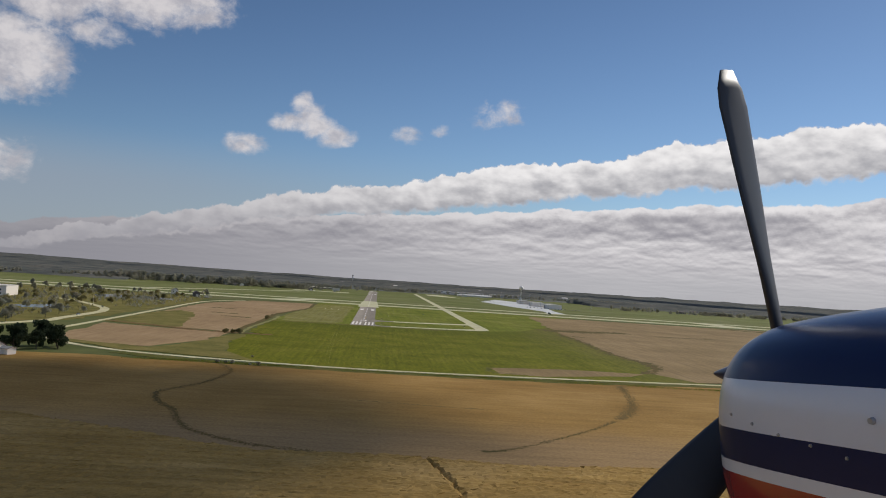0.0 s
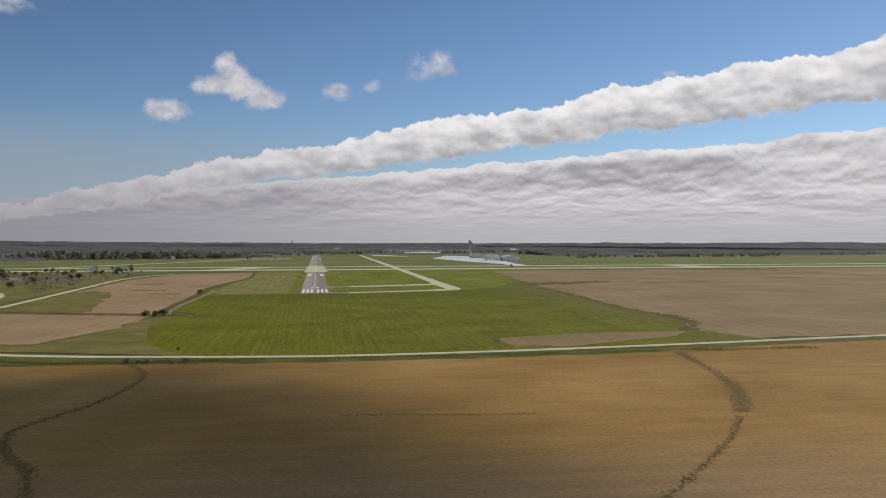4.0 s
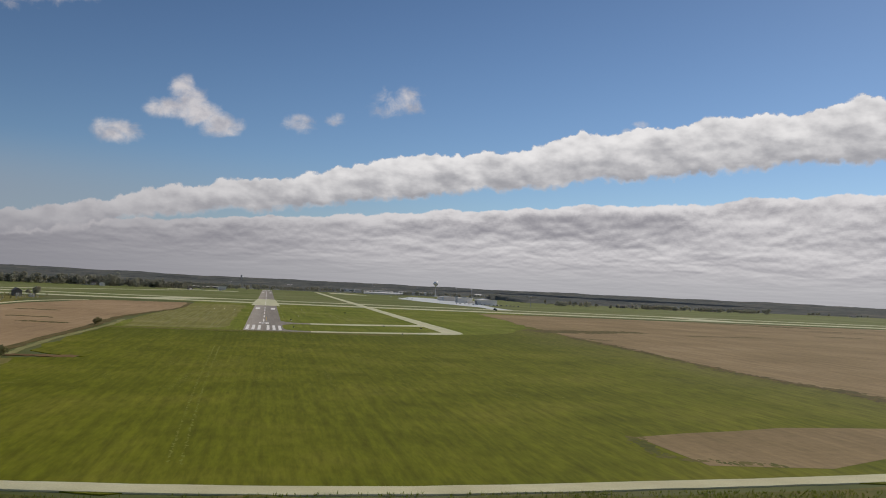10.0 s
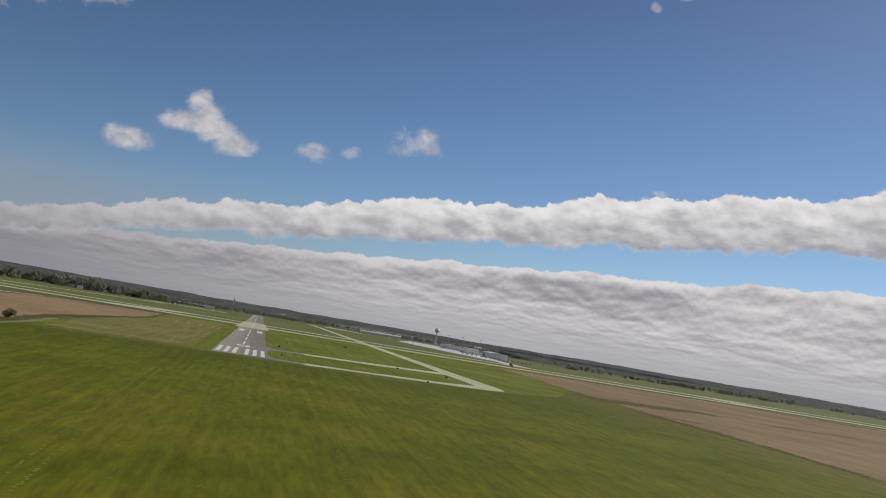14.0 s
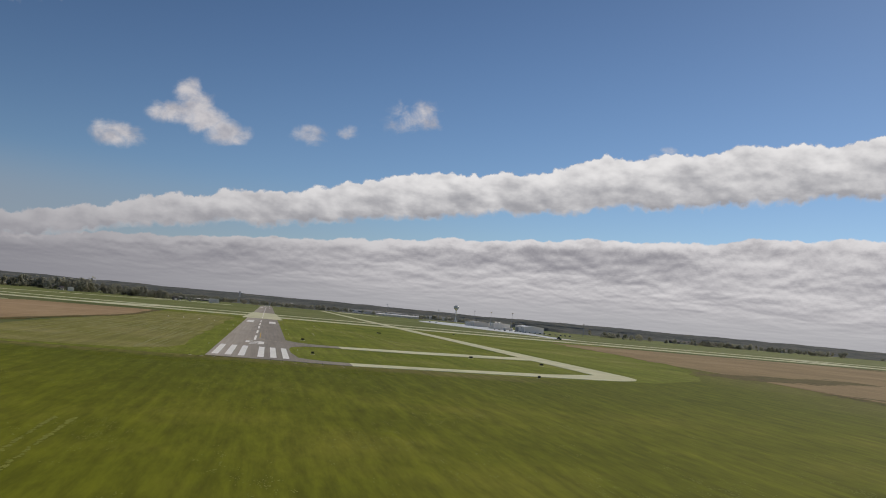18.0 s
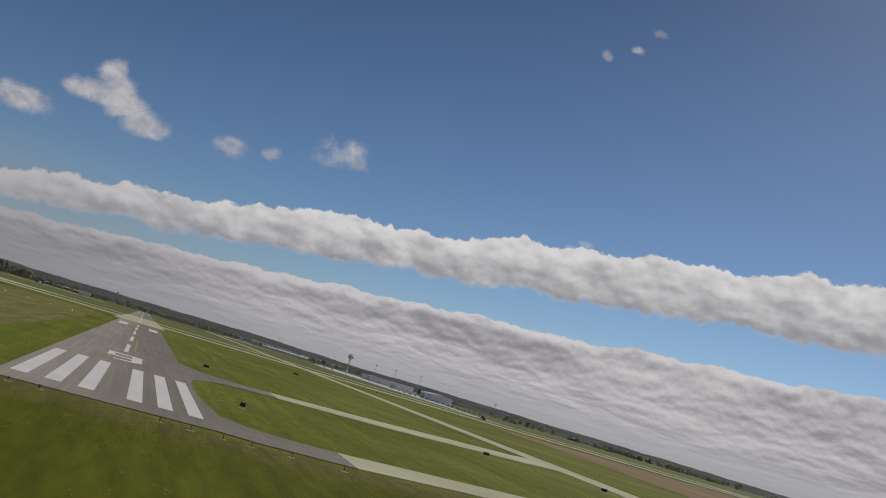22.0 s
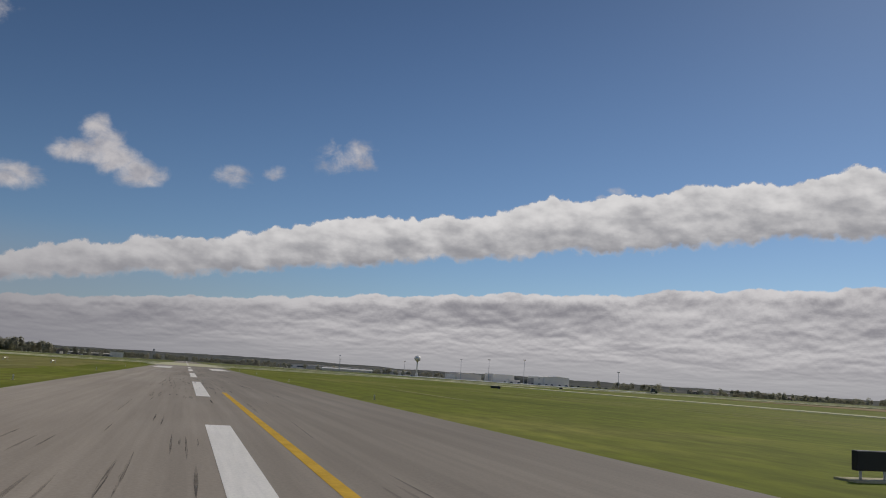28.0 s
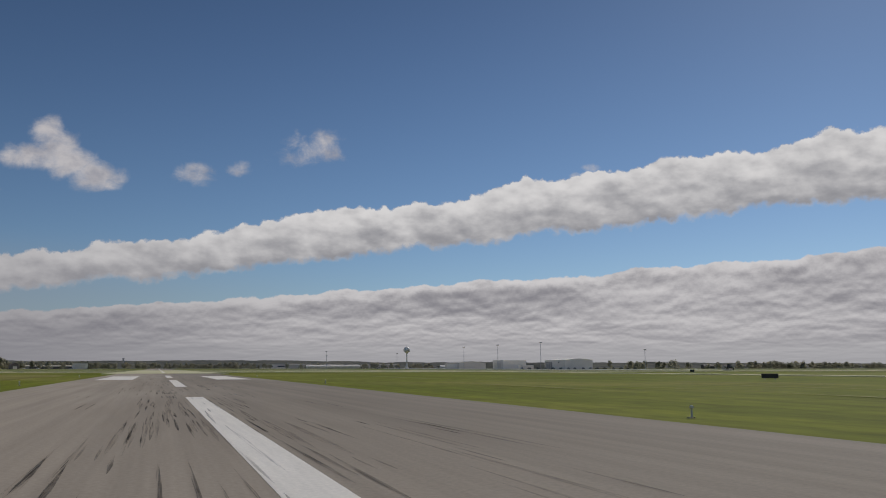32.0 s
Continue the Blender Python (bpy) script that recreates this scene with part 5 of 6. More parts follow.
for k in range(16):
    x, y = rnd.uniform(-1400, -420), 0
    y = 1010 + (x + 1500) * 0.28 + rnd.uniform(-40, 60)
    w = rnd.uniform(10, 18)
    building("house", (x, y), w, 9, 3.2, rnd.choice(("pale house with a grey pitched roof among trees", "white house with a brown pitched roof among trees")), "house", rnd.choice(("white_metal", "pale_metal")), rnd.choice(("roof_grey", "roof_brown")), 2.4, "x", rnd.uniform(-30, 30), [(-0.5, 0.5, 2.1)], [(-4, -2.6, 1, 2.2), (2.6, 4, 1, 2.2)], group="houses along the tree belt")
for k in range(10):
    x, y = rnd.uniform(760, 1500), rnd.uniform(1250, 1350)
    building("house", (x, y), rnd.uniform(10, 20), 9, 3.4, "low brown house with a pitched roof among trees", "house", rnd.choice(("barn_wood", "grey_metal")), rnd.choice(("roof_brown", "roof_brown")), 2.4, "x", rnd.uniform(-40, 10), [(-0.5, 0.5, 2.1)], [(-4, -2.6, 1, 2.2)], group="houses beyond the crossing runway")
for k, (az, r, w, h) in enumerate([(-24, 4100, 120, 9), (-21.5, 4000, 160, 8), (-16, 4200, 70, 9), (-2.5, 3400, 50, 10), (1.5, 3300, 60, 9), (8, 3400, 60, 9), (14.5, 2900, 70, 9), (26.5, 4300, 60, 9)]):
    x, y = r * math.sin(radians(az)), r * math.cos(radians(az)) - 500
    b = building("warehouse", (x, y), w * 0.32, 40, h * 0.3 + 2, "far pale warehouse among woods", "warehouse", "white_metal", "white_metal", 3.2, "x", -az, [(-w / 3, w / 3, 4)], group="far warehouses")
    b.location.z = rise_of(x, y)


def water_tower(x, y):
    t = base("water_tower", pose(x, y, 0), "white ball-shaped water tower on a slender stem", "water tower")
    bm = bmesh.new()
    tube(bm, [(0, 0, -1), (0, 0, 3), (0, 0, 8), (0, 0, 27), (0, 0, 31)], [4.2, 3.0, 1.3, 1.2, 2.6], 16)
    part("stem", bm, M["white_metal"], t)
    bm = bmesh.new()
    bmesh.ops.create_uvsphere(bm, u_segments=28, v_segments=16, radius=6.6)
    for v in bm.verts:
        v.co.z = v.co.z * 0.9 + 36
    for f in bm.faces:
        f.smooth = True
    part("tank", bm, M["white_metal"], t)
    bm = bmesh.new()
    tube(bm, [(0, 0, 41.6), (0, 0, 44)], [0.4, 0.2], 8)
    part("vent", bm, M["steel"], t)


water_tower(460, 1759)


def control_tower(x, y, h):
    t = base("control_tower", pose(x, y, rise_of(x, y) - 8), "far control tower with a wider cab on top", "tower")
    bm = bmesh.new()
    box(bm, -2.4, 2.4, -2.4, 2.4, -1, h - 7)
    part("shaft", bm, M["grey_metal"], t)
    bm = bmesh.new()
    tube(bm, [(0, 0, h - 7), (0, 0, h - 5), (0, 0, h - 1)], [2.9, 3.6, 3.8], 8)
    part("cab", bm, M["grey_metal"], t)
    bm = bmesh.new()
    tube(bm, [(0, 0, h - 1), (0, 0, h)], [4.1, 3.9], 8)
    part("roof", bm, M["roof_grey"], t)


control_tower(-128, 3640, 46)


def street_lamp(x, y, h):
    t = base("street_lamp", pose(x, y, 0), "slender pale lamp post beside the curved drive", "street lamp", "lamps along the drive")
    bm = bmesh.new()
    tube(bm, [(0, 0, -0.3), (0, 0, h * 0.5), (0, 0, h)], [0.16, 0.12, 0.08], 8)
    part("pole", bm, M["pale_metal"], t)
    bm = bmesh.new()
    tube(bm, [(0, 0, h - 0.1), (0.9, 0, h + 0.1), (1.6, 0, h + 0.1)], [0.06, 0.05, 0.05], 6)
    part("arm", bm, M["pale_metal"], t)
    bm = bmesh.new()
    box(bm, 1.4, 2.1, -0.16, 0.16, h, h + 0.16)
    part("lamp_head", bm, M["grey_metal"], t)


for x, y in ((-324, 128), (-272, 66)):
    street_lamp(x, y, 9.0)


def light_mast(x, y, h):
    t = base("light_mast", pose(x, y, 0), "tall steel floodlight mast beside the apron", "light mast", "apron light masts")
    bm = bmesh.new()
    tube(bm, [(0, 0, -0.5), (0, 0, h * 0.5), (0, 0, h)], [0.30, 0.24, 0.16], 8)
    part("pole", bm, M["steel"], t)
    bm = bmesh.new()
    box(bm, -1.6, 1.6, -0.12, 0.12, h - 0.4, h)
    arm = part("crossarm", bm, M["steel"], t)
    for k in range(4):
        bm = bmesh.new()
        box(bm, -1.5 + 0.8 * k, -0.9 + 0.8 * k, -0.5, 0.1, h - 1.0, h - 0.4)
        part("floodlight", bm, M["grey_metal"], arm)


for x, y, h in ((364, 963, 27), (357.5, 1059, 27), (356, 1163, 27), (352, 1450, 24), (250, 1500, 27), (262, 1560, 22), (468, 935, 20)):
    light_mast(x, y, h)


def car(paint, label):
    t = base("car", pose(0, 0, 0), label, "car", "vehicles parked by the hangars")
    bm = bmesh.new()
    box(bm, -2.2, 2.2, -0.9, 0.9, 0.35, 0.95)
    bmesh.ops.bevel(bm, geom=bm.edges[:], offset=0.12, segments=2, affect="EDGES")
    part("body", bm, paint, t)
    bm = bmesh.new()
    prof = [(-1.7, 0.93), (-1.1, 1.5), (0.6, 1.5), (1.3, 0.93)]
    a, b = ([bm.verts.new((x, s * (0.8 if z < 1 else 0.65), z)) for x, z in prof] for s in (-1, 1))
    bm.faces.new(a)
    bm.faces.new(b[::-1])
    for i in range(4):
        bm.faces.new((a[i], b[i], b[(i + 1) % 4], a[(i + 1) % 4]))
    bmesh.ops.recalc_face_normals(bm, faces=bm.faces)
    part("cabin", bm, M["glass"], t)
    for x in (-1.35, 1.35):
        for y in (-0.85, 0.85):
            bm = bmesh.new()
            bmesh.ops.create_cone(bm, cap_ends=True, segments=12, radius1=0.34, radius2=0.34, depth=0.22)
            bmesh.ops.rotate(bm, verts=bm.verts, matrix=Matrix.Rotation(math.pi / 2, 3, "X"))
            bmesh.ops.translate(bm, verts=bm.verts, vec=(x, y, 0.34))
            part("wheel", bm, M["tyre"], t)
    return t


kinds = [car(M["cars"][0], "white car parked by the hangars"), car(M["cars"][1], "black car parked by the hangars"), car(M["cars"][2], "grey car parked by the hangars")]
rnd = random.Random(41)
spots = [(330 + 7 * k + rnd.uniform(-1, 1), 934 - 2.2 * k, 1 if k % 3 else 2, rnd.uniform(70, 100)) for k in range(16)]
spots += [(rnd.uniform(270, 330), rnd.uniform(1180, 1420), 0, rnd.uniform(0, 180)) for _ in range(7)] + [(rnd.uniform(-150, -70), rnd.uniform(1190, 1225), rnd.choice((0, 2)), rnd.uniform(0, 180)) for _ in range(6)]
spots += [(-229, -95, 0, 88), (-160, -376, 2, 40)]
used = set()
for x, y, k, a in spots:
    m = pose(x, y, 0.03, 0, 0, a)
    if k in used:
        copy_thing(kinds[k], m)
    else:
        kinds[k].matrix_world = m
        used.add(k)


def tractor(x, y, turn):
    t = base("tractor", pose(x, y, 0, 0, 0, turn), "green tractor with a cab standing by the taxiway", "tractor")
    for name, dims, mat in (("bonnet", (0.4, 2.9, -0.55, 0.55, 1.2, 2.1), "green_paint"), ("chassis", (-1.6, 2.6, -0.4, 0.4, 0.8, 1.2), "green_paint"), ("cab", (-1.6, 0.4, -0.85, 0.85, 1.5, 3.2), "glass"), ("cab_roof", (-1.75, 0.5, -0.95, 0.95, 3.2, 3.4), "green_paint"), ("mower_deck", (-5.2, -1.8, -2.6, 2.6, 0.25, 0.9), "grey_metal")):
        bm = bmesh.new()
        box(bm, *dims)
        bmesh.ops.bevel(bm, geom=bm.edges[:], offset=0.06, segments=1, affect="EDGES")
        part(name, bm, M[mat], t)
    for px, py, r in ((-1.0, -1.05, 0.95), (-1.0, 1.05, 0.95), (2.2, -0.8, 0.6), (2.2, 0.8, 0.6)):
        bm = bmesh.new()
        bmesh.ops.create_cone(bm, cap_ends=True, segments=18, radius1=r, radius2=r, depth=0.45)
        bmesh.ops.rotate(bm, verts=bm.verts, matrix=Matrix.Rotation(math.pi / 2, 3, "X"))
        bmesh.ops.translate(bm, verts=bm.verts, vec=(px, py, r))
        part("wheel", bm, M["tyre"], t)


tractor(307, 600, 20)


def guidance_sign(w):
    t = base("taxiway_sign", pose(0, 0, 0), "black-backed taxiway sign on a concrete pad", "sign", "taxiway signs")
    bm = bmesh.new()
    box(bm, -w / 2, w / 2, -0.12, 0.12, 0.25, 0.85)
    bmesh.ops.bevel(bm, geom=bm.edges[:], offset=0.03, segments=1, affect="EDGES")
    part("panel", bm, M["black"], t)
    for x in (-w / 3, w / 3):
        bm = bmesh.new()
        tube(bm, [(x, 0, -0.05), (x, 0, 0.3)], [0.05, 0.05], 6)
        part("leg", bm, M["steel"], t)
    bm = bmesh.new()
    box(bm, -w / 2 - 0.35, w / 2 + 0.35, -0.45, 0.45, -0.2, 0.0)
    part("pad", bm, M["bare"], t)
    return t


small, wide = guidance_sign(0.8), guidance_sign(1.4)
for i, (x, y, a) in enumerate([(18.1, 33.4, 0), (81, 1, 0)]):
    m = pose(x, y, -0.04, 0, 0, a)
    small.matrix_world = m if i == 0 else small.matrix_world
    if i:
        copy_thing(small, m)
for i, (x, y, a) in enumerate([(18.6, 121.0, 0), (81, 82, 0), (105, 69, 0), (151, 420, 0)]):
    m = pose(x, y, -0.04, 0, 0, a)
    wide.matrix_world = m if i == 0 else wide.matrix_world
    if i:
        copy_thing(wide, m)

long_sign = guidance_sign(2.6)
long_sign.matrix_world = pose(74, 297, -0.14)
tagged(long_sign, "long low black-backed taxiway sign in the grass")


def stake_light(name, label, group, cap, tall=0.75, pad=0.55):
    t = base(name, pose(0, 0, 0), label, "light", group)
    bm = bmesh.new()
    ring = [(pad * (1 + 0.25 * math.sin(3 * q) + 0.22 * math.sin(7 * q + 1)) * math.cos(q), pad * (0.8 + 0.2 * math.sin(5 * q)) * math.sin(q)) for q in np.linspace(0, 2 * math.pi, 26, endpoint=False)]
    me = slab(ring, 0.01, 0.1)
    part("pad", me, M["bare"], t)
    bm = bmesh.new()
    tube(bm, [(0, 0, -0.05), (0, 0, tall * 0.7)], [0.035, 0.03], 7)
    part("stem", bm, M["tyre"] if cap == "black" else M["steel"], t)
    bm = bmesh.new()
    tube(bm, [(0, 0, tall * 0.7), (0, 0, tall * 0.76), (0, 0, tall * 0.92), (0, 0, tall)], [0.04, 0.07, 0.065, 0.03], 9)
    part("lamp", bm, M[cap], t)
    return t


gate = stake_light("threshold_light", "dark threshold light on a short stake over bare soil", "threshold lights", "black", 0.45, 0.42)
for i, (x, y) in enumerate([(-15, -6), (-12, -6), (-9, -6.2), (-6.2, -6.4), (5.2, -7.6), (8.2, -8.2), (11.4, -8.6), (14.3, -8.8), (18.5, -8.8), (24, -9.4)]):
    m = pose(x, y, -0.02)
    if i == 0:
        gate.matrix_world = m
    else:
        copy_thing(gate, m)
edge = stake_light("runway_edge_light", "white runway edge light on a short stake", "runway edge lights", "lens", 0.38, 0.12)
first = True
for k in range(26):
    for x in (-W - 2.6, W + 2.6):
        y = 48 + 61 * k
        if x > 0 and (abs(y - 85) < 30):
            continue
        m = pose(x, y, -0.08)
        if first:
            edge.matrix_world, first = m, False
        else:
            copy_thing(edge, m)


def papi():
    t = base("approach_light_box", pose(0, 0, 0), "tan glide path light box on low legs, lamp lit", "light", "glide path lights")
    bm = bmesh.new()
    box(bm, -0.45, 0.45, -0.5, 0.5, 0.35, 0.7)
    bmesh.ops.bevel(bm, geom=bm.edges[:], offset=0.05, segments=1, affect="EDGES")
    part("housing", bm, M["tan_metal"], t)
    bm = bmesh.new()
    box(bm, -0.20, 0.20, -0.53, -0.5, 0.44, 0.60)
    part("lens", bm, M["lit"], t)
    for x in (-0.38, 0.38):
        for y in (-0.4, 0.4):
            bm = bmesh.new()
            tube(bm, [(x, y, -0.2), (x, y, 0.4)], [0.03, 0.03], 6)
            part("leg", bm, M["steel"], t)
    return t


lit = papi()
for i, x in enumerate((-27, -36, -45, -54)):
    m = pose(x, 282 + i * 1.5, -0.1)
    if i == 0:
        lit.matrix_world = m
    else:
        copy_thing(lit, m)

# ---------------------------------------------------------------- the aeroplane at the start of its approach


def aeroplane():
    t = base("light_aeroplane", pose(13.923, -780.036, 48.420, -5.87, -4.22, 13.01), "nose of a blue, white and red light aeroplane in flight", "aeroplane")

    def rim(s):
        """Half width, top and bottom of the cowling s metres behind its front."""
        k = min(1.0, s / 0.36)
        e = math.sqrt(max(0.0, 1 - (1 - k) ** 2))
        return 0.352 + 0.055 * e + 0.05 * s, 0.148 + 0.02 * e + 0.05 * s, -0.46 - 0.06 * e - 0.03 * s

    def skin(lo, hi, slots=14, side=None):
        """The strip of the cowling between two heights, on both flanks and over the top."""
        bm = bmesh.new()
        for sgn in (-1, 1):
            rows = []
            for s in np.linspace(0.0, 1.3, 22):
                w, top, bot = rim(s)
                row = []
                for i in range(slots + 1):
                    z = lo(s, top, bot) + (hi(s, top, bot) - lo(s, top, bot)) * (math.sin(i / slots * math.pi / 2) if slots > 16 else i / slots)
                    mid = -0.14
                    u = (z - mid) / ((top if z > mid else bot) - mid)
                    x = w * max(0.0, 1 - min(1.0, abs(u)) ** 2.8) ** (1 / 2.8)
                    row.append(bm.verts.new((sgn * x, -0.15 - s, z)))
                rows.append(row)
            for a, b in zip(rows, rows[1:]):
                for i in range(slots):
                    f = bm.faces.new((a[i], a[i + 1], b[i + 1], b[i]) if sgn < 0 else (a[i], b[i], b[i + 1], a[i + 1]))
                    f.smooth = True
        bmesh.ops.remove_doubles(bm, verts=bm.verts, dist=0.0005)
        bmesh.ops.recalc_face_normals(bm, faces=bm.faces)
        return bm

    def at(v):
        return lambda s, top, bot: v

    body = part("cowling_top", skin(at(0.020), lambda s, top, bot: top, 26), M["cowl_blue"], t, "glossy navy blue upper cowling")
    part("cowling_band", skin(at(-0.099), at(0.020)), M["cowl_white"], t, "white painted cowling side")
    part("cowling_band", skin(at(-0.178), at(-0.099), 8), M["cowl_blue"], t, "navy stripe along the cowling")
    part("cowling_band", skin(at(-0.208), at(-0.178), 4), M["cowl_white"], t, "thin white stripe along the cowling")
    part("cowling_bottom", skin(lambda s, top, bot: bot, at(-0.208)), M["cowl_red"], t, "red lower cowling")
    bm = bmesh.new()
    w, top, bot = rim(0.0)
    ring = []
    for q in np.linspace(0, 2 * math.pi, 40, endpoint=False):
        c, s_ = math.cos(q), math.sin(q)
        z = -0.14 + (top + 0.14 if s_ > 0 else 0.14 + bot * -1 - 0.28) * s_ if s_ > 0 else -0.14 + (-bot - 0.14) * s_
        ring.append(bm.verts.new((w * abs(c) ** 0.72 * (1 if c > 0 else -1), -0.152, z)))
    bm.faces.new(ring)
    part("cowling_face", bm, M["cowl_blue"], t)
    bm = bmesh.new()
    w, top, bot = rim(1.3)
    bm.faces.new([bm.verts.new((w * abs(math.cos(q)) ** 0.72 * (1 if math.cos(q) > 0 else -1), -1.449, -0.14 + (top + 0.14 if math.sin(q) > 0 else -bot - 0.14) * abs(math.sin(q)) ** 0.72 * (1 if math.sin(q) > 0 else -1))) for q in np.linspace(0, 2 * math.pi, 40, endpoint=False)])
    part("firewall", bm, M["steel"], t)
    for s in (0.93,):
        w, top, bot = rim(s)
        bm = bmesh.new()
        line = []
        for q in np.linspace(0.62 * math.pi, 0.97 * math.pi, 14):
            line.append((w * 1.0015 * math.cos(q) if abs(math.cos(q)) < 0.01 else -w * 1.0015 * abs(math.cos(q)) ** 0.714, -0.15 - s, -0.14 + (top + 0.14) * 1.0015 * math.sin(q) ** 0.714))
        tube(bm, line, [0.0007] * len(line), 5)
        part("panel_seam", bm, M["black"], t, "thin dark seam between cowling panels")
    for s, z in ((0.115, -0.066), (0.212, -0.080), (0.313, -0.095), (0.418, -0.107), (0.523, -0.120)):
        wide_, top, bot = rim(s)
        u = abs((z + 0.14) / ((top if z > -0.14 else bot) + 0.14))
        x = -wide_ * max(0.0, 1 - u ** 2.8) ** (1 / 2.8)
        bm = bmesh.new()
        bmesh.ops.create_cone(bm, cap_ends=True, segments=12, radius1=0.0044, radius2=0.0034, depth=0.005)
        bmesh.ops.rotate(bm, verts=bm.verts, matrix=Matrix.Rotation(-math.pi / 2, 3, "Y"))
        bmesh.ops.translate(bm, verts=bm.verts, vec=(x - 0.001, -0.15 - s, z))
        part("screw", bm, M["steel"], t, "small steel cowling screw")
    bm = bmesh.new()
    bmesh.ops.create_cone(bm, cap_ends=True, segments=14, radius1=0.0075, radius2=0.006, depth=0.008)
    bmesh.ops.rotate(bm, verts=bm.verts, matrix=Matrix.Rotation(-math.pi / 2, 3, "Y"))
    bmesh.ops.translate(bm, verts=bm.verts, vec=(-rim(0.594)[0] + 0.001, -0.744, -0.041))
    part("latch", bm, M["steel"], t, "steel cowling latch")
    bm = bmesh.new()
    prof = [(0.09, -0.12), (0.085, -0.02), (0.068, 0.07), (0.048, 0.16), (0.028, 0.26), (0.009, 0.335), (0.003, 0.35)]
    rings = [[bm.verts.new((r * math.cos(q), y, r * math.sin(q))) for q in np.linspace(0, 2 * math.pi, 24, endpoint=False)] for r, y in prof]
    for a, b in zip(rings, rings[1:]):
        for i in range(24):
            bm.faces.new((a[i], a[(i + 1) % 24], b[(i + 1) % 24], b[i])).smooth = True
    bm.faces.new(rings[-1])
    bmesh.ops.recalc_face_normals(bm, faces=bm.faces)
    part("spinner", bm, M["cowl_blue"], t, "pointed navy spinner")
    hub = bmesh.new()
    tube(hub, [(0, -0.1, 0), (0, 0.05, 0)], [0.09, 0.09], 16)
    prop = part("propeller", hub, M["steel"], t, "three-bladed propeller at rest")
    for turn in (8.0, 128.0, 248.0):
        bm = bmesh.new()
        rings = []
        for r in np.linspace(0.06, 0.93, 16):
            k = r / 0.93
            chord = 0.075 + 0.095 * math.sin(min(1.0, k * 1.25) * math.pi * 0.62) - 0.10 * max(0.0, k - 0.86) ** 2 / 0.02
            pitch = radians(52 - 34 * k)
            sec = []
            for q in np.linspace(0, 2 * math.pi, 12, endpoint=False):
                a, b = chord / 2 * math.cos(q), (0.020 - 0.013 * k) * math.sin(q)
                sec.append(bm.verts.new((a * math.cos(pitch) - b * math.sin(pitch), a * math.sin(pitch) + b * math.cos(pitch), r)))
            rings.append(sec)
        for a, b in zip(rings, rings[1:]):
            for i in range(12):
                bm.faces.new((a[i], a[(i + 1) % 12], b[(i + 1) % 12], b[i])).smooth = True
        bm.faces.new(rings[-1])
        bm.faces.new(rings[0][::-1])
        bmesh.ops.recalc_face_normals(bm, faces=bm.faces)
        bmesh.ops.rotate(bm, verts=bm.verts, matrix=Matrix.Rotation(radians(-turn), 3, "Y"))
        part("blade", bm, M["blade"], prop, "matt black propeller blade")


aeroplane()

# ---------------------------------------------------------------- grass and weeds


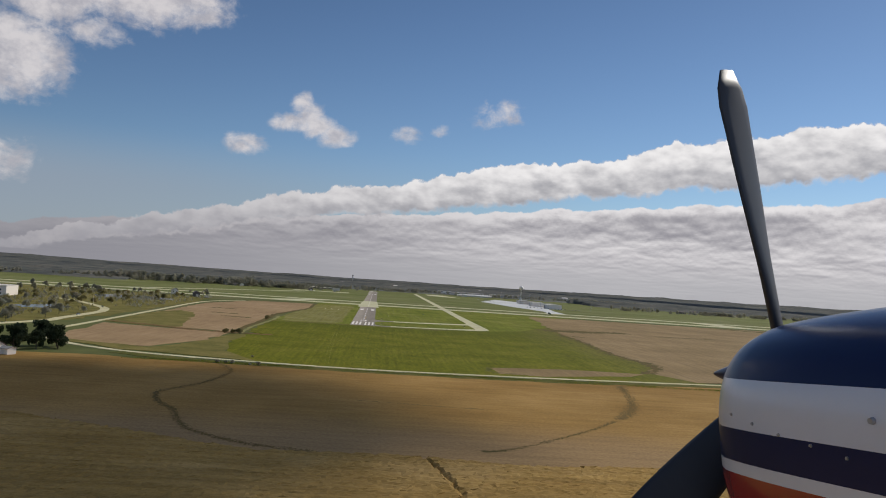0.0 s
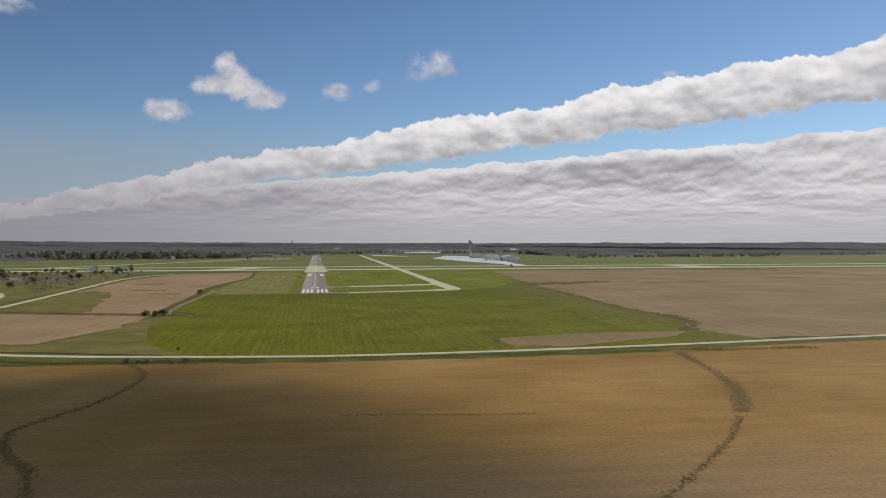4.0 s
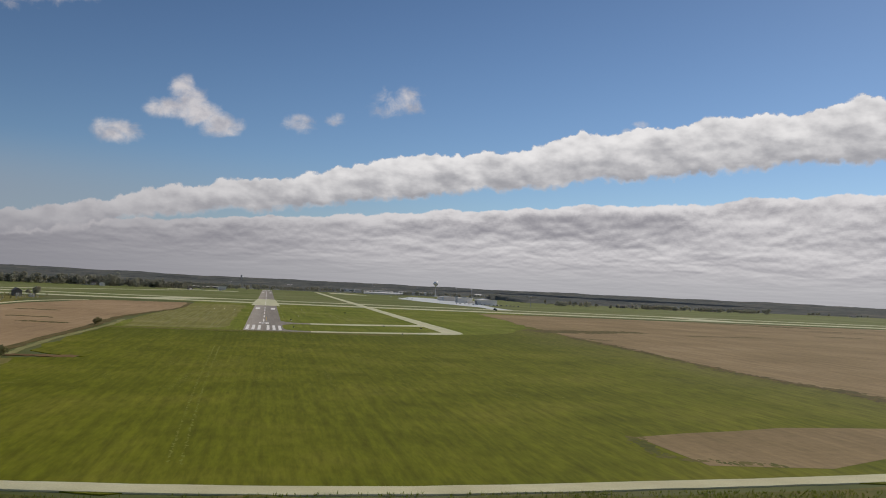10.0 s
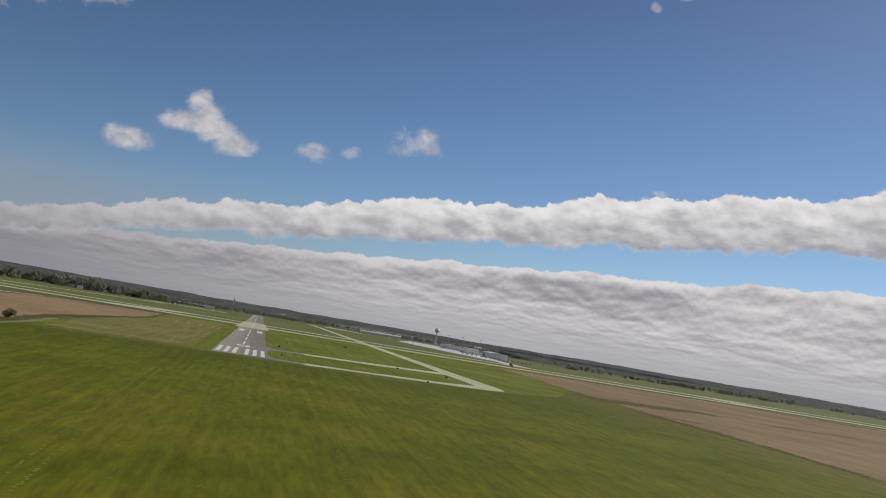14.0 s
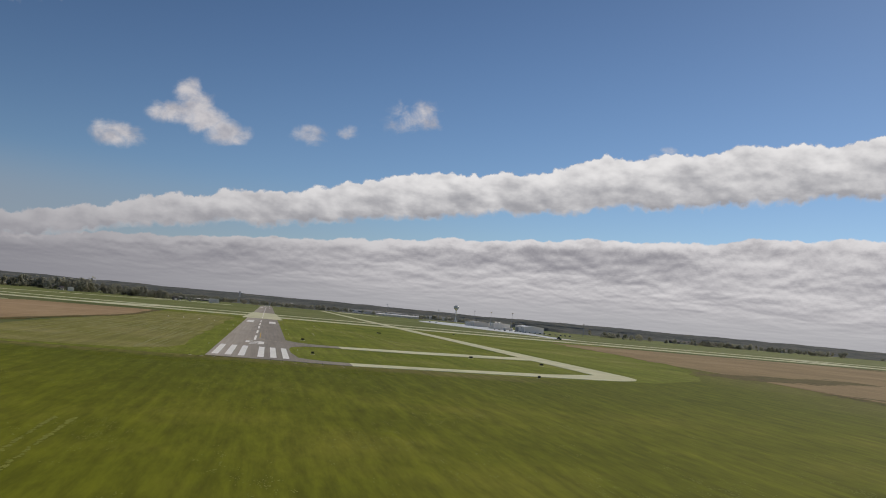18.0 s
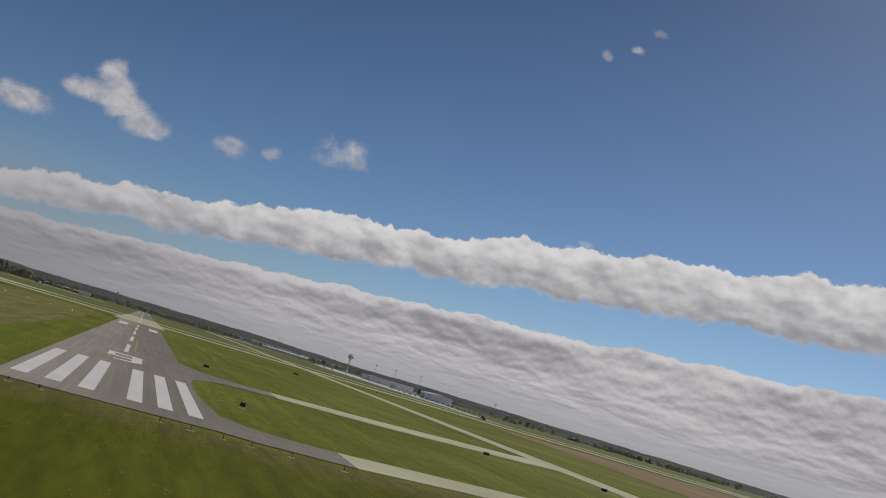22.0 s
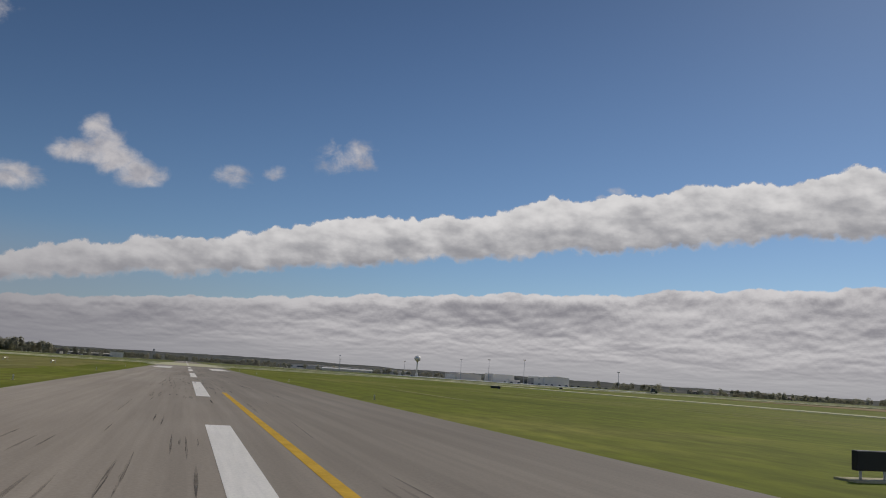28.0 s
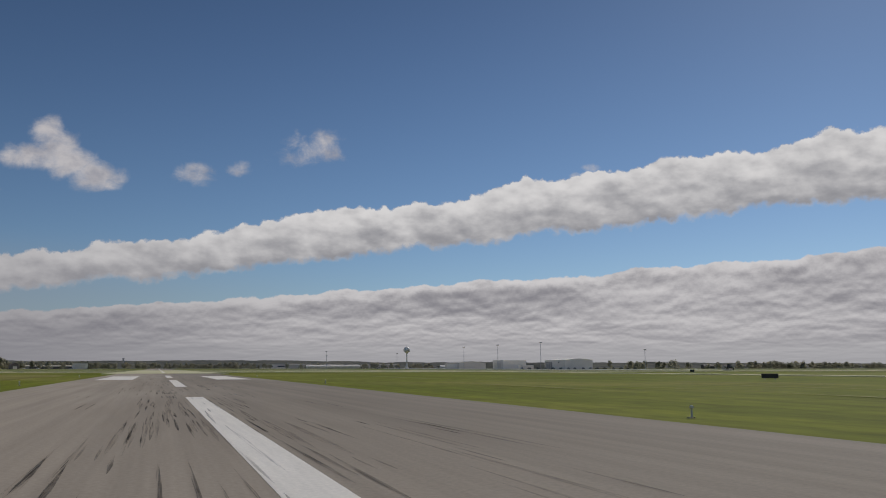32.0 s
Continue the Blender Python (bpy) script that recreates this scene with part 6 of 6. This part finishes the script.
def tufts(name, n, zone, mat, label, seed, h0, h1, thin=1.0):
    """Upright blades in small bunches, thicker where the zone's noise is high."""
    g = np.random.default_rng(seed)
    x0, x1, y0, y1, z = zone
    V, F = [], []
    k = 0
    while k < n * 15:
        x, y = g.uniform(x0, x1), g.uniform(y0, y1)
        if noise.noise((x * 0.09, y * 0.05, seed)) < thin * g.uniform(-0.6, 0.8):
            continue
        for b in range(5):
            a, r, s = g.uniform(0, 6.28), g.uniform(h0, h1), g.uniform(0.0, 0.12)
            bx, by, w = x + s * math.cos(a * 3), y + s * math.sin(a * 3), r * 0.10
            V += [(bx - w * math.sin(a), by + w * math.cos(a), z), (bx + w * math.sin(a), by - w * math.cos(a), z), (bx + 0.5 * r * math.cos(a), by + 0.5 * r * math.sin(a), z + r * 0.8)]
            F.append((k, k + 1, k + 2))
            k += 3
    me = bpy.data.meshes.new(name)
    me.from_pydata(V, [], F)
    me.materials.append(M[mat])
    return tagged(new(name, me), label, "grass", kind="stuff")


tufts("grass_tufts", 7000, (W + 4.5, 62, 12, 78, -0.12), "blade_grass", "uneven green tufts between the taxiways", 3, 0.03, 0.08)
tufts("grass_tufts", 9000, (-30, 45, -70, -8, -0.07), "blade_grass", "uneven tufts in the hay meadow before the runway", 1, 0.04, 0.12)
tufts("grass_tufts", 6000, (-45, 45, -30, -5, -0.07), "blade_grass", "rough tufts along the runway end", 5, 0.08, 0.20)


def flecks(name, n, zone, mat, label, seed):
    """Small pale bunches of cut grass left lying in loose, broken rows and heaps."""
    g = np.random.default_rng(seed)
    x0, x1, y0, y1, z = zone
    V, F, k = [], [], 0
    rows = g.uniform(x0, x1, 60)
    while k < n * 5:
        x, y = (g.choice(rows) + g.normal(0, 0.7), g.uniform(y0, y1)) if g.random() < 0.55 else (g.uniform(x0, x1), g.uniform(y0, y1))
        if noise.noise((x * 0.12, y * 0.045, seed)) + 0.6 * noise.noise((x * 0.5, y * 0.3, seed + 3)) < g.uniform(0.15, 0.75):
            continue
        for _ in range(g.integers(1, 5)):
            r, a, lift = g.uniform(0.03, 0.11), g.uniform(0, 6.28), g.uniform(0.0, 0.05)
            cx, cy = x + g.normal(0, 0.22), y + g.normal(0, 0.5)
            for q in range(5):
                t = a + q * 1.2566
                V.append((cx + r * g.uniform(0.5, 1.3) * math.cos(t), cy + 2.0 * r * g.uniform(0.5, 1.3) * math.sin(t), z + lift))
            F.append(tuple(range(k, k + 5)))
            k += 5
    me = bpy.data.meshes.new(name)
    me.from_pydata(V, [], F)
    me.materials.append(M[mat])
    return tagged(new(name, me), label, "grass", kind="stuff")


flecks("cut_grass_flecks", 17000, (-80, 90, -260, -12, -0.045), "straw", "pale flecks of cut grass over the hay meadow", 2)
flecks("cut_grass_flecks", 2600, (30, 92, 6, 78, -0.09), "cut", "pale flecks of cut grass between the taxiways", 4)
tufts("verge_weeds", 4000, (-110, 200, -372, -364, -0.04), "blade_grass", "tall weeds along the gravel road", 7, 0.3, 0.7)
